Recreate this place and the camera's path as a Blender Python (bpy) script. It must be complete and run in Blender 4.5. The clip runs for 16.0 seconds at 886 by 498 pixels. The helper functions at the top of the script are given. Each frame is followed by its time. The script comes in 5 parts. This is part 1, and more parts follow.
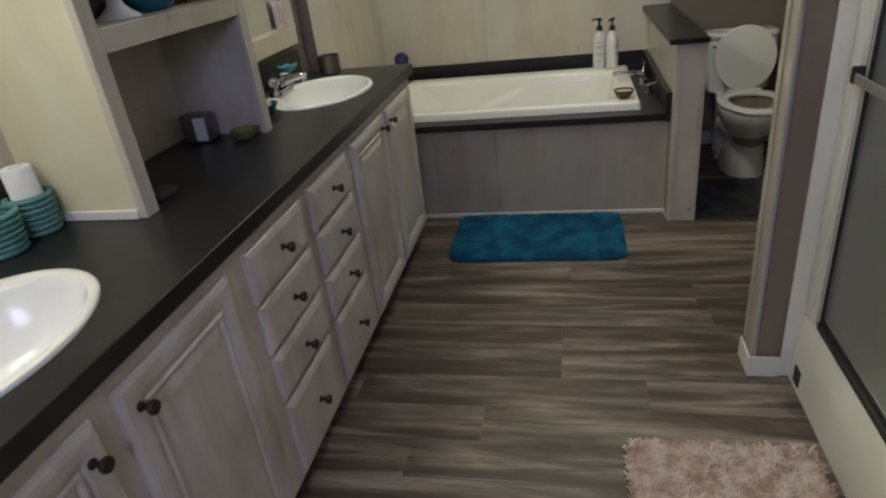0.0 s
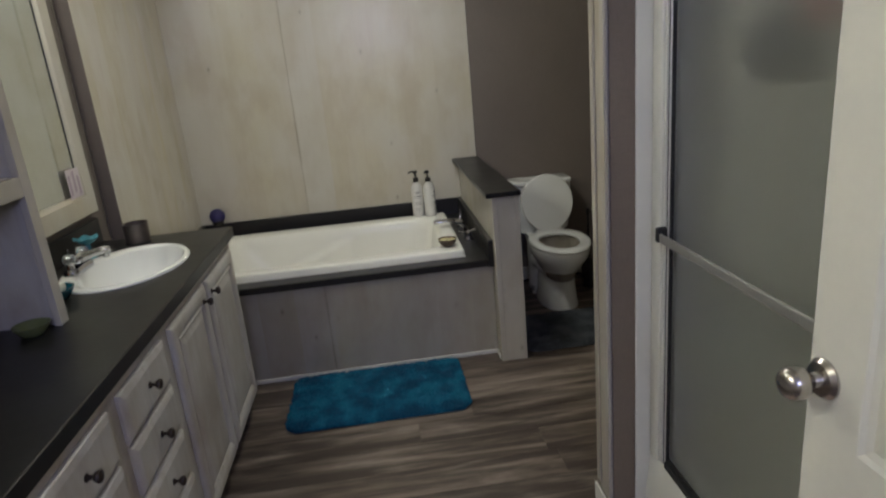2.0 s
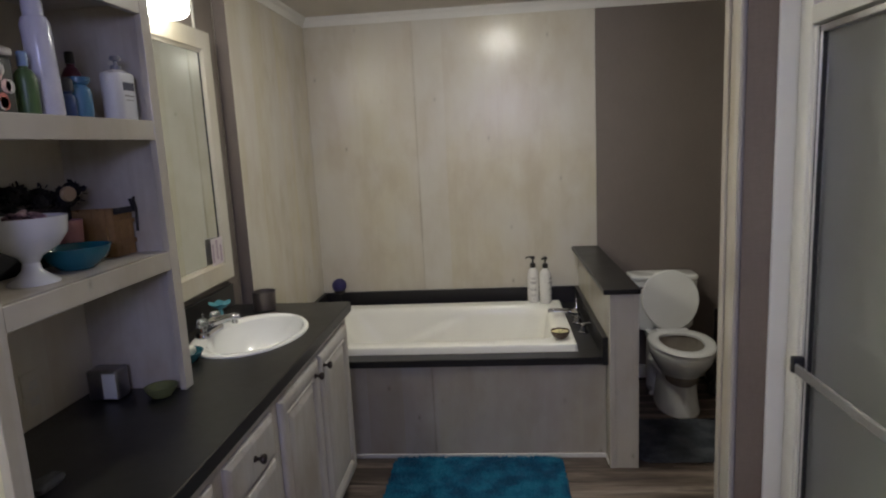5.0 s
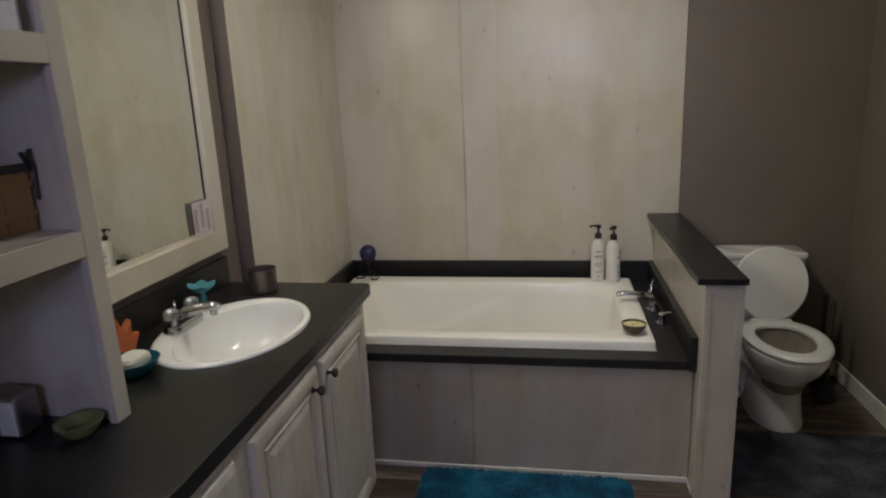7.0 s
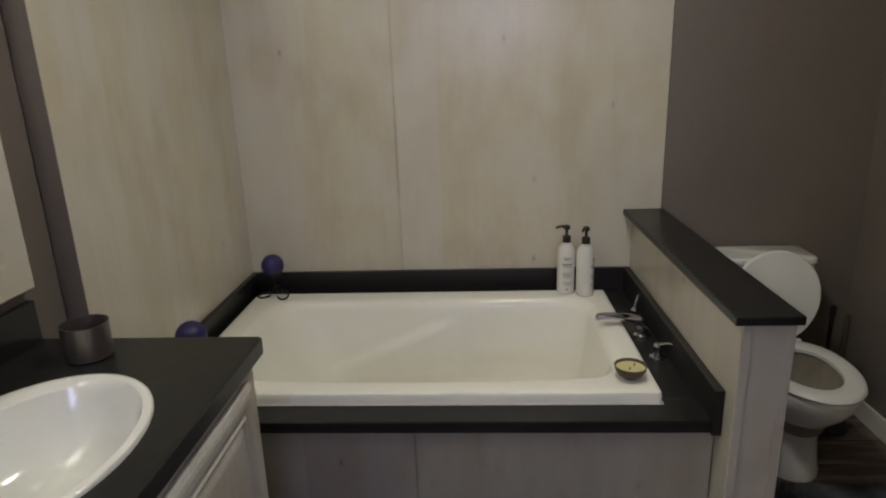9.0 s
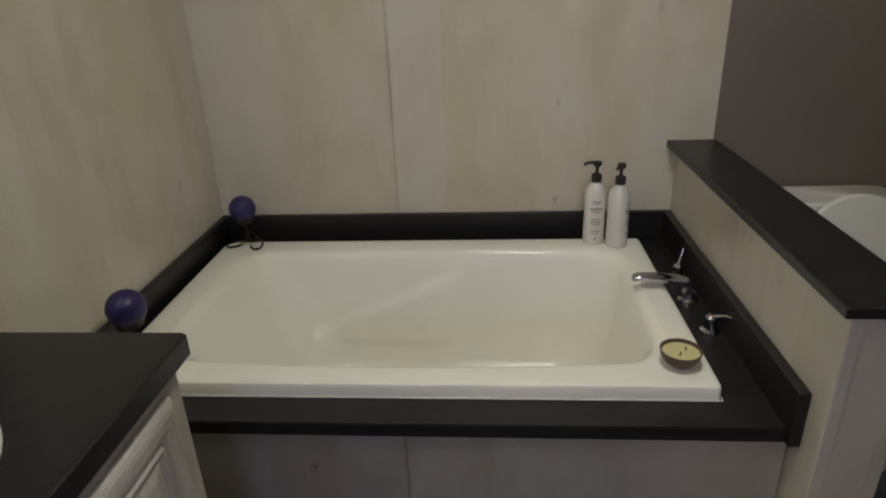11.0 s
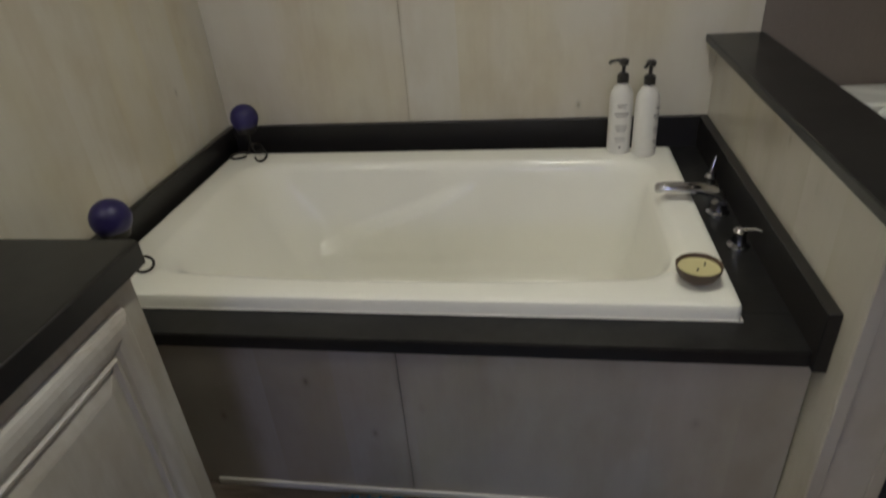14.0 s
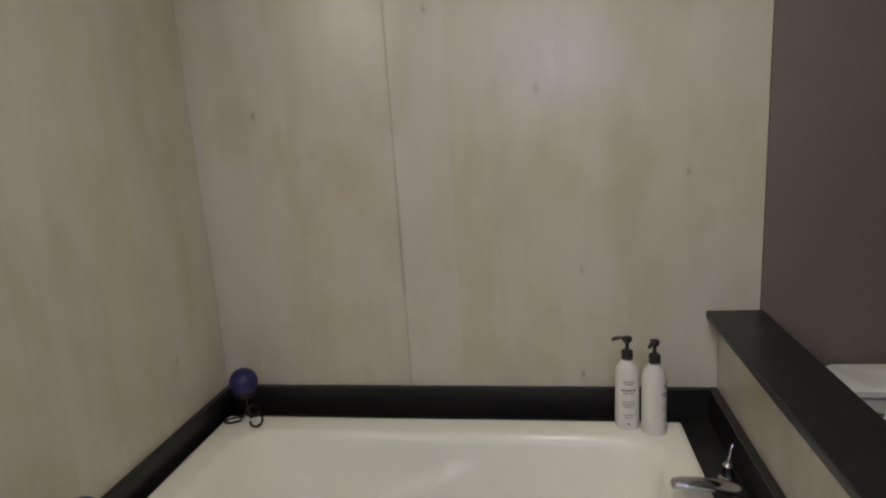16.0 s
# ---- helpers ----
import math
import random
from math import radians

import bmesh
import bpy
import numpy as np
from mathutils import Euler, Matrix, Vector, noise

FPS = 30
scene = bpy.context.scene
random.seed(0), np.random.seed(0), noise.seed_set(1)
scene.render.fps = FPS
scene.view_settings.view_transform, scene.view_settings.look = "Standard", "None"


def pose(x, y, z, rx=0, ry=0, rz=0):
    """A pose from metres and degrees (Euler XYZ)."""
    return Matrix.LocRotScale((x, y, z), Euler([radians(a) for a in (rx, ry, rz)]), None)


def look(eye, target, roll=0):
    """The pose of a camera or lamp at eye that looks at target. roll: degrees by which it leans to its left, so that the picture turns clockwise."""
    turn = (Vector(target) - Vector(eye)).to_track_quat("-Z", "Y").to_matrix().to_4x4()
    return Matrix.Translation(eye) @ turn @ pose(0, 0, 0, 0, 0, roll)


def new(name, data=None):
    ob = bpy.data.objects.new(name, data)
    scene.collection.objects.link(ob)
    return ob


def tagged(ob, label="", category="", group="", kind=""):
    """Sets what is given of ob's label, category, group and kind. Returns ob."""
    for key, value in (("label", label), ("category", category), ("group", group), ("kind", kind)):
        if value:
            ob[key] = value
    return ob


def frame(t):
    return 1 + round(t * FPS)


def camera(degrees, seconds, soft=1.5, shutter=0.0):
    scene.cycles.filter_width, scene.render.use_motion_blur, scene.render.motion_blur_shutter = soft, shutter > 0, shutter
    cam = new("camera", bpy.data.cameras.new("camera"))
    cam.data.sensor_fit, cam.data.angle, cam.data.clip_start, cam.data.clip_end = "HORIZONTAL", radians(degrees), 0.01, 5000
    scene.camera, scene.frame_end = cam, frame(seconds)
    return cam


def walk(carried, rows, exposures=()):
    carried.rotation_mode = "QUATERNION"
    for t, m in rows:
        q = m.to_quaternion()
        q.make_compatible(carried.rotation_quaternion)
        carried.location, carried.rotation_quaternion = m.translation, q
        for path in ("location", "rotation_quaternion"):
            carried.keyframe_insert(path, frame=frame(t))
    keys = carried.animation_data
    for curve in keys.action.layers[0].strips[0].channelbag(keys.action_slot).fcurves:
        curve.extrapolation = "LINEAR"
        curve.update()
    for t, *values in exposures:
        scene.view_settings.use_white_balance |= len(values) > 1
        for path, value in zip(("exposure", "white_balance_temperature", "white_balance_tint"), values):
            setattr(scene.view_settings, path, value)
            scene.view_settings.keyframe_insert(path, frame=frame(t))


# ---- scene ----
cam = camera(70.8, 16.0, 2.0, 0.4)
PATH = [
    (0, (0.297, 0.363, 1.364), (-0.117, 2.099, 0.462), -7.0),
    (0.5, (0.309, 0.37, 1.37), (0.021, 2.147, 0.498), -6.8),
    (1, (0.332, 0.445, 1.389), (0.197, 2.26, 0.56), -6.9),
    (1.5, (0.315, 0.489, 1.405), (0.333, 2.346, 0.663), -6.1),
    (2, (0.239, 0.492, 1.447), (0.413, 2.399, 0.871), -5.3),
    (2.5, (0.201, 0.459, 1.481), (0.444, 2.387, 1.01), -5.9),
    (3, (0.183, 0.431, 1.509), (0.454, 2.383, 1.166), -5.0),
    (3.5, (0.183, 0.425, 1.535), (0.438, 2.392, 1.278), -3.7),
    (4, (0.192, 0.433, 1.535), (0.385, 2.408, 1.286), -3.6),
    (4.5, (0.223, 0.465, 1.528), (0.23, 2.443, 1.229), -3.4),
    (5, (0.26, 0.519, 1.519), (0.078, 2.483, 1.187), -2.9),
    (7.5, (0.19, 1.33, 1.474), (-0.154, 3.236, 0.976), -2.6),
    (8, (0.104, 1.528, 1.464), (-0.036, 3.456, 0.953), -3.1),
    (10.5, (0.099, 2.153, 1.405), (-0.014, 4.013, 0.678), -1.5),
    (11, (0.109, 2.261, 1.389), (-0.044, 4.088, 0.588), -2.4),
    (11.5, (0.157, 2.35, 1.359), (-0.064, 4.13, 0.474), -2.4),
    (12, (0.188, 2.383, 1.328), (-0.099, 4.103, 0.349), -4.3),
    (12.5, (0.21, 2.376, 1.311), (-0.1, 4.069, 0.293), -5.1),
    (13, (0.225, 2.363, 1.299), (-0.087, 4.029, 0.238), -5.2),
    (13.5, (0.224, 2.359, 1.283), (-0.087, 3.996, 0.178), -5.7),
    (14, (0.215, 2.364, 1.304), (-0.09, 4.06, 0.29), -4.8),
    (14.5, (0.217, 2.39, 1.368), (-0.1, 4.216, 0.617), -3.4),
    (15, (0.248, 2.432, 1.459), (-0.091, 4.291, 0.804), -3.9),
    (15.5, (0.226, 2.435, 1.473), (-0.096, 4.339, 0.954), -3.4),
    (16, (0.226, 2.48, 1.482), (-0.095, 4.409, 1.062), -3.7),
]
walk(cam, [(t, look(eye, target, roll)) for t, eye, target, roll in PATH],
     exposures=((0.0, 0.14, 6500, 3), (1.0, 0.06, 6250, 3), (1.5, 0.06, 6200, 4), (4.0, 0.03, 6200, 10), (5.0, 0.05, 6300, 10), (7.5, -0.04, 6450, 10), (11.0, -0.07, 6400, 9), (13.0, -0.09, 6400, 9), (14.5, -0.06, 6300, 6), (16.0, -0.07, 6350, 10)))

# ---- world and light ----
world = bpy.data.worlds.new("world")
scene.world = world
world.use_nodes = True
sky = world.node_tree.nodes.new("ShaderNodeTexSky")
sky.sky_type = "NISHITA"
sky.sun_disc = False
sky.sun_elevation, sky.sun_rotation = radians(25), radians(200)
world.node_tree.links.new(sky.outputs[0], world.node_tree.nodes["Background"].inputs[0])
world.node_tree.nodes["Background"].inputs[1].default_value = 0.06

WALL_LAMP, NEAR_LAMP, CEILING_LAMP, COOL_FILL = 12.0, 27.0, 84.0, 15.0
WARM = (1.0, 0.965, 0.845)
# Stands for cool light of unknown source; the window around it is made up.
cool_fill_light = bpy.data.lights.new("cool_fill_light", "AREA")
cool_fill_light.shape, cool_fill_light.size, cool_fill_light.size_y = "RECTANGLE", 0.8, 0.4
cool_fill_light.energy, cool_fill_light.color = COOL_FILL, (0.52, 0.55, 1.0)
wl = new("cool_fill_light", cool_fill_light)
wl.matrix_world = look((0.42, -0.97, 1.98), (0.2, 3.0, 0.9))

# ---- materials ----


def mat(name, color, rough=0.5, metal=0.0, **kw):
    m = bpy.data.materials.new(name)
    m.use_nodes = True
    b = m.node_tree.nodes["Principled BSDF"]
    b.inputs["Base Color"].default_value = (*color, 1)
    b.inputs["Roughness"].default_value = rough
    b.inputs["Metallic"].default_value = metal
    for k, v in kw.items():
        b.inputs[k.replace("_", " ")].default_value = v
    return m


def nd(m, kind, **kw):
    n = m.node_tree.nodes.new(kind)
    for k, v in kw.items():
        n.inputs[k].default_value = v
    return n


def ln(m, a, b):
    m.node_tree.links.new(a, b)


def coords(m, scale, use="Object", shift=None):
    tc = nd(m, "ShaderNodeTexCoord")
    mp = nd(m, "ShaderNodeMapping")
    mp.inputs["Scale"].default_value = scale
    ln(m, tc.outputs[use], mp.inputs["Vector"])
    if shift:
        ln(m, shift, mp.inputs["Location"])
    return mp.outputs[0]


def noise_tex(m, vec, scale, detail=4, rough=0.55, warp=0.0):
    n = nd(m, "ShaderNodeTexNoise", Scale=scale, Detail=detail, Roughness=rough, Distortion=warp)
    ln(m, vec, n.inputs["Vector"])
    return n.outputs["Fac"]


def ramp(m, fac, stops):
    r = nd(m, "ShaderNodeValToRGB")
    e = r.color_ramp.elements
    while len(e) < len(stops):
        e.new(0.5)
    for el, (p, c) in zip(e, stops):
        el.position, el.color = p, (*c, 1)
    ln(m, fac, r.inputs[0])
    return r.outputs[0]


def mix(m, fac, a, b, mode="MIX"):
    n = m.node_tree.nodes.new("ShaderNodeMix")
    n.data_type, n.blend_type = "RGBA", mode
    for sock, v in ((n.inputs[0], fac), (n.inputs[6], a), (n.inputs[7], b)):
        if isinstance(v, (int, float)):
            sock.default_value = v
        elif isinstance(v, tuple):
            sock.default_value = (*v, 1)
        else:
            ln(m, v, sock)
    return n.outputs[2]


def bump(m, height, strength, distance=0.002):
    n = nd(m, "ShaderNodeBump", Strength=strength, Distance=distance)
    ln(m, height, n.inputs["Height"])
    ln(m, n.outputs[0], m.node_tree.nodes["Principled BSDF"].inputs["Normal"])


def base(m, col):
    ln(m, col, m.node_tree.nodes["Principled BSDF"].inputs["Base Color"])


def rough(m, fac, lo, hi):
    n = nd(m, "ShaderNodeMapRange")
    n.inputs["To Min"].default_value, n.inputs["To Max"].default_value = lo, hi
    ln(m, fac, n.inputs["Value"])
    ln(m, n.outputs[0], m.node_tree.nodes["Principled BSDF"].inputs["Roughness"])


def speckled(name, color, var, scale=60, rgh=0.5, bumps=0.1, metal=0.0):
    """A plain painted or plastic surface with slight tone and gloss changes at two scales."""
    m = mat(name, color, rgh, metal)
    big = noise_tex(m, coords(m, (1, 1, 1)), 4)
    fine = noise_tex(m, coords(m, (1, 1, 1)), scale)
    lo = tuple(c * (1 - var) for c in color)
    hi = tuple(min(1, c * (1 + var)) for c in color)
    base(m, mix(m, 0.3, ramp(m, big, [(0.3, lo), (0.7, hi)]), ramp(m, fine, [(0.3, lo), (0.7, hi)])))
    rough(m, big, rgh * 0.85, min(1, rgh * 1.15))
    if bumps:
        bump(m, fine, bumps)
    return m


def board_panel(name, pale, cream, stain, knots=True, joints=()):
    """Whitewashed plank print: upright boards of uneven tone with long streaks and a few knots."""
    m = mat(name, cream, 0.36)
    tc = nd(m, "ShaderNodeTexCoord")
    sep = nd(m, "ShaderNodeSeparateXYZ")
    ln(m, tc.outputs["Object"], sep.inputs[0])
    along = nd(m, "ShaderNodeMath")
    along.operation = "ADD"
    ln(m, sep.outputs[0], along.inputs[0])
    ln(m, sep.outputs[1], along.inputs[1])
    div = nd(m, "ShaderNodeMath")
    div.operation = "MULTIPLY_ADD"
    div.inputs[1].default_value, div.inputs[2].default_value = 1 / 0.172, 0.849
    ln(m, along.outputs[0], div.inputs[0])
    fl = nd(m, "ShaderNodeMath")
    fl.operation = "FLOOR"
    ln(m, div.outputs[0], fl.inputs[0])
    wn = nd(m, "ShaderNodeTexWhiteNoise")
    wn.noise_dimensions = "1D"
    ln(m, fl.outputs[0], wn.inputs["W"])
    warm = tuple(c * k for c, k in zip(cream, (1.0, 0.975, 0.86)))
    cool = tuple(0.3 * a + 0.7 * b for a, b in zip(cream, pale))
    tone = ramp(m, wn.outputs["Value"], [(0.0, warm), (0.35, cream), (0.65, tuple(c * 0.95 for c in cream)), (1.0, cool)])
    shift = nd(m, "ShaderNodeCombineXYZ")
    ln(m, wn.outputs["Value"], shift.inputs[2])
    streak = noise_tex(m, coords(m, (3.4, 3.4, 0.6), shift=shift.outputs[0]), 1.7, 5, 0.5, 0.5)
    cloud = noise_tex(m, coords(m, (3.0, 3.0, 1.7)), 2.0, 5)
    col = mix(m, ramp(m, streak, [(0.46, (0, 0, 0)), (0.7, (0.75, 0.75, 0.75))]), tone, stain)
    thin = noise_tex(m, coords(m, (26, 26, 0.9), shift=shift.outputs[0]), 1.3, 4, 0.6, 0.3)
    col = mix(m, ramp(m, thin, [(0.5, (0, 0, 0)), (0.72, (0.42, 0.42, 0.42))]), col, stain)
    col = mix(m, ramp(m, cloud, [(0.42, (0, 0, 0)), (0.68, (0.6, 0.6, 0.6))]), col, pale)
    hue = noise_tex(m, coords(m, (2.2, 2.2, 0.9), shift=shift.outputs[0]), 1.5, 3)
    yellow = tuple(c * k for c, k in zip(cream, (1.0, 0.99, 0.87)))
    mauve = tuple(c * k for c, k in zip(cream, (0.99, 0.965, 1.06)))
    col = mix(m, 0.36, col, ramp(m, hue, [(0.34, yellow), (0.5, cream), (0.64, mauve)]))
    smudge = noise_tex(m, coords(m, (4.5, 4.5, 2.4)), 1.6, 4, 0.55)
    col = mix(m, ramp(m, smudge, [(0.47, (0, 0, 0)), (0.7, (0.62, 0.62, 0.62))]), col, stain)
    light = nd(m, "ShaderNodeMath")
    light.operation = "COMPARE"
    light.inputs[1].default_value, light.inputs[2].default_value = 25.0, 0.5
    ln(m, fl.outputs[0], light.inputs[0])
    lit = nd(m, "ShaderNodeMath")
    lit.operation = "MULTIPLY"
    ln(m, light.outputs[0], lit.inputs[0])
    ln(m, ramp(m, noise_tex(m, coords(m, (1.5, 1.5, 0.9)), 1.3, 3), [(0.35, (0.0, 0.0, 0.0)), (0.68, (0.6, 0.6, 0.6))]), lit.inputs[1])
    col = mix(m, lit.outputs[0], col, pale)
    vor = nd(m, "ShaderNodeTexVoronoi", Scale=3.4)
    ln(m, coords(m, (2.0, 2.0, 1.15)), vor.inputs["Vector"])
    if knots:
        spot = ramp(m, vor.outputs["Distance"], [(0.0, (0.9, 0.9, 0.9)), (0.022, (0.6, 0.6, 0.6)), (0.05, (0.16, 0.16, 0.16)), (0.1, (0, 0, 0))])
        col = mix(m, spot, col, tuple(c * 0.5 for c in stain))
    patch = noise_tex(m, coords(m, (1.6, 1.6, 1.1)), 1.5, 3, 0.5)
    grey = tuple(0.5 * (a + b) * k for a, b, k in zip(pale, cream, (0.985, 0.99, 1.03)))
    col = mix(m, ramp(m, patch, [(0.46, (0, 0, 0)), (0.62, (0.5, 0.5, 0.5))]), col, grey)
    for at in joints:
        off = nd(m, "ShaderNodeMath")
        off.operation = "SUBTRACT"
        off.inputs[1].default_value = at
        ln(m, along.outputs[0], off.inputs[0])
        wide = nd(m, "ShaderNodeMath")
        wide.operation = "ABSOLUTE"
        ln(m, off.outputs[0], wide.inputs[0])
        edge = ramp(m, wide.outputs[0], [(0.0, (1, 1, 1)), (0.004, (0.5, 0.5, 0.5)), (0.013, (0, 0, 0))])
        seep = ramp(m, noise_tex(m, coords(m, (4, 4, 3.2)), 2.2, 4), [(0.38, (0.05, 0.05, 0.05)), (0.64, (0.6, 0.6, 0.6))])
        col = mix(m, mix(m, 1.0, edge, seep, "MULTIPLY"), col, tuple(c * 0.66 for c in stain))
    base(m, col)
    rough(m, cloud, 0.235, 0.265)
    bump(m, noise_tex(m, coords(m, (30, 30, 3)), 6), 0.05)
    return m


CREAM = board_panel("cream_panel", (0.67, 0.65, 0.60), (0.61, 0.562, 0.456), (0.51, 0.445, 0.335), joints=(4.148,))
# Darker copy of TRIMWASH: shade on skirt and partition end put into the colour.
WASH_DIM = board_panel("dimmed_whitewash_panel", (0.48, 0.455, 0.42), (0.42, 0.385, 0.33), (0.34, 0.295, 0.23), joints=(3.271,))
# Yellow board, made paler and warmer for the near vanity light on it.
BUTTER = board_panel("lamplit_yellow_panel", (0.74, 0.71, 0.56), (0.68, 0.645, 0.46), (0.58, 0.53, 0.35), False)
TRIMWASH = board_panel("whitewash_trim", (0.60, 0.57, 0.51), (0.54, 0.50, 0.42), (0.44, 0.39, 0.31))


def linen(name, a, b):
    m = mat(name, a, 0.62)
    big = noise_tex(m, coords(m, (1, 1, 1)), 3)
    weave = noise_tex(m, coords(m, (12, 12, 90)), 4, 3)
    weft = noise_tex(m, coords(m, (90, 90, 8)), 4, 3)
    w = mix(m, 0.5, weave, weft)
    base(m, mix(m, 0.6, ramp(m, big, [(0.3, a), (0.7, b)]), ramp(m, w, [(0.3, a), (0.7, b)])))
    bump(m, w, 0.2)
    return m


BROWN = linen("brown_panel", (0.155, 0.122, 0.092), (0.215, 0.172, 0.132))
TAUPE = linen("taupe_panel", (0.158, 0.131, 0.113), (0.205, 0.172, 0.15))
WHITE = speckled("white_paint", (0.72, 0.70, 0.65), 0.05, 80, 0.42, 0.05)
DOORWHITE = speckled("door_paint", (0.76, 0.74, 0.66), 0.04, 60, 0.4, 0.05)


def cabinet_paint():
    """Whitewash that thins to beige in soft patches."""
    m = mat("cabinet_paint", (0.66, 0.64, 0.61), 0.38)
    patch = noise_tex(m, coords(m, (3.0, 3.0, 2.0)), 1.8, 4, 0.6)
    brush = noise_tex(m, coords(m, (16, 16, 1.6)), 2.2, 4, 0.6)
    fine = noise_tex(m, coords(m, (1, 1, 1)), 40)
    c = ramp(m, patch, [(0.32, (0.45, 0.395, 0.33)), (0.48, (0.55, 0.515, 0.46)), (0.7, (0.635, 0.615, 0.58))])
    c = mix(m, ramp(m, brush, [(0.48, (0, 0, 0)), (0.72, (0.5, 0.5, 0.5))]), c, (0.42, 0.375, 0.315))
    base(m, c)
    rough(m, patch, 0.34, 0.44)
    bump(m, fine, 0.06)
    return m


CABINET = cabinet_paint()
CEIL = speckled("ceiling_paint", (0.62, 0.58, 0.53), 0.08, 120, 0.9, 0.6)
ACRYLIC = speckled("tub_acrylic", (0.885, 0.87, 0.80), 0.015, 20, 0.22, 0)
PORCELAIN = speckled("porcelain", (0.84, 0.84, 0.81), 0.02, 20, 0.12, 0)
# Brown-grey porcelain that carries the shade inside the toilet bowl.
BOWL_SHADE = speckled("shaded_porcelain", (0.36, 0.32, 0.27), 0.25, 20, 0.2, 0)
SEAT = speckled("toilet_seat_plastic", (0.80, 0.80, 0.78), 0.02, 20, 0.22, 0)
FIBERGLASS = speckled("shower_fiberglass", (0.72, 0.71, 0.65), 0.04, 30, 0.34, 0.03)
ALU = speckled("satin_aluminium", (0.62, 0.61, 0.59), 0.06, 100, 0.33, 0.02, 1.0)
BAR = speckled("pale_aluminium", (0.66, 0.65, 0.63), 0.06, 100, 0.4, 0.02, 0.45)
TBAR = speckled("dull_aluminium", (0.40, 0.395, 0.385), 0.08, 100, 0.42, 0.02, 0.6)
CHROME = mat("chrome", (0.52, 0.52, 0.55), 0.1, 1.0)
NICKEL = mat("brushed_nickel", (0.50, 0.47, 0.44), 0.24, 1.0)
BRONZE = speckled("dark_bronze", (0.055, 0.042, 0.035), 0.2, 80, 0.4, 0.05, 0.7)
GASKET = speckled("black_rubber", (0.02, 0.02, 0.02), 0.2, 80, 0.6, 0.05)
BLACK = speckled("black_plastic", (0.02, 0.018, 0.017), 0.15, 60, 0.35, 0.02)
MIRROR = mat("mirror_silver", (0.80, 0.84, 0.78), 0.015, 1.0)


def laminate():
    m = mat("charcoal_laminate", (0.04, 0.042, 0.045), 0.36)
    cloud = noise_tex(m, coords(m, (1, 1, 1)), 6, 5)
    fine = noise_tex(m, coords(m, (1, 1, 1)), 26, 6, 0.72)
    c = mix(m, 0.55, ramp(m, cloud, [(0.3, (0.0095, 0.0092, 0.0091)), (0.7, (0.018, 0.0175, 0.0172))]),
            ramp(m, fine, [(0.35, (0.007, 0.007, 0.0072)), (0.7, (0.026, 0.0258, 0.0258))]))
    base(m, c)
    rough(m, noise_tex(m, coords(m, (1, 1, 1)), 5, 4), 0.27, 0.4)
    m.node_tree.nodes["Principled BSDF"].inputs["Specular IOR Level"].default_value = 0.4
    return m


LAMINATE = laminate()
EDGE = speckled("laminate_edge", (0.0125, 0.0112, 0.011), 0.2, 90, 0.4, 0.05)


def plank_wood():
    m = mat("grey_brown_plank", (0.16, 0.13, 0.11), 0.42)
    oi = nd(m, "ShaderNodeObjectInfo")
    sc = nd(m, "ShaderNodeVectorMath")
    sc.operation = "SCALE"
    sc.inputs[0].default_value = (37, 19, 0)
    ln(m, oi.outputs["Random"], sc.inputs["Scale"])
    streak = noise_tex(m, coords(m, (0.75, 6, 1), shift=sc.outputs[0]), 1.9, 9, 0.66, 0.45)
    broad = noise_tex(m, coords(m, (0.7, 8, 1), shift=sc.outputs[0]), 1.3, 6, 0.6, 0.5)
    grain = noise_tex(m, coords(m, (6, 150, 1), shift=sc.outputs[0]), 2, 4)
    col = ramp(m, streak, [(0.36, (0.034, 0.024, 0.018)), (0.45, (0.105, 0.08, 0.064)), (0.54, (0.215, 0.178, 0.15)), (0.66, (0.38, 0.335, 0.295))])
    col = mix(m, ramp(m, broad, [(0.40, (0.95, 0.95, 0.95)), (0.5, (0, 0, 0))]), col, (0.042, 0.03, 0.023))
    col = mix(m, 0.16, col, ramp(m, grain, [(0.3, (0.07, 0.055, 0.046)), (0.7, (0.28, 0.25, 0.225))]))
    tone = ramp(m, oi.outputs["Random"], [(0, (0.9, 0.86, 0.82)), (1, (1.02, 0.97, 0.92))])
    base(m, mix(m, 1.0, col, tone, "MULTIPLY"))
    rough(m, streak, 0.36, 0.52)
    bump(m, grain, 0.15, 0.001)
    return m


PLANK = plank_wood()
UNDER = speckled("subfloor", (0.03, 0.025, 0.02), 0.2, 30, 0.9)


def pile(name, dark, mid, light, scale=9):
    m = mat(name, mid, 0.95)
    big = noise_tex(m, coords(m, (1, 1, 1)), scale, 3)
    isl = nd(m, "ShaderNodeNewGeometry")
    base(m, mix(m, 0.22, ramp(m, big, [(0.38, dark), (0.5, mid), (0.62, light)]), ramp(m, isl.outputs["Random Per Island"], [(0, dark), (1, light)])))
    return m


BLUE_PILE = pile("blue_pile", (0.002, 0.052, 0.12), (0.003, 0.10, 0.195), (0.012, 0.18, 0.29))
PINK_PILE = pile("pink_pile", (0.42, 0.28, 0.22), (0.62, 0.48, 0.40), (0.76, 0.66, 0.58), 22)
GREY_PILE = pile("grey_pile", (0.035, 0.04, 0.05), (0.06, 0.068, 0.08), (0.095, 0.105, 0.12))


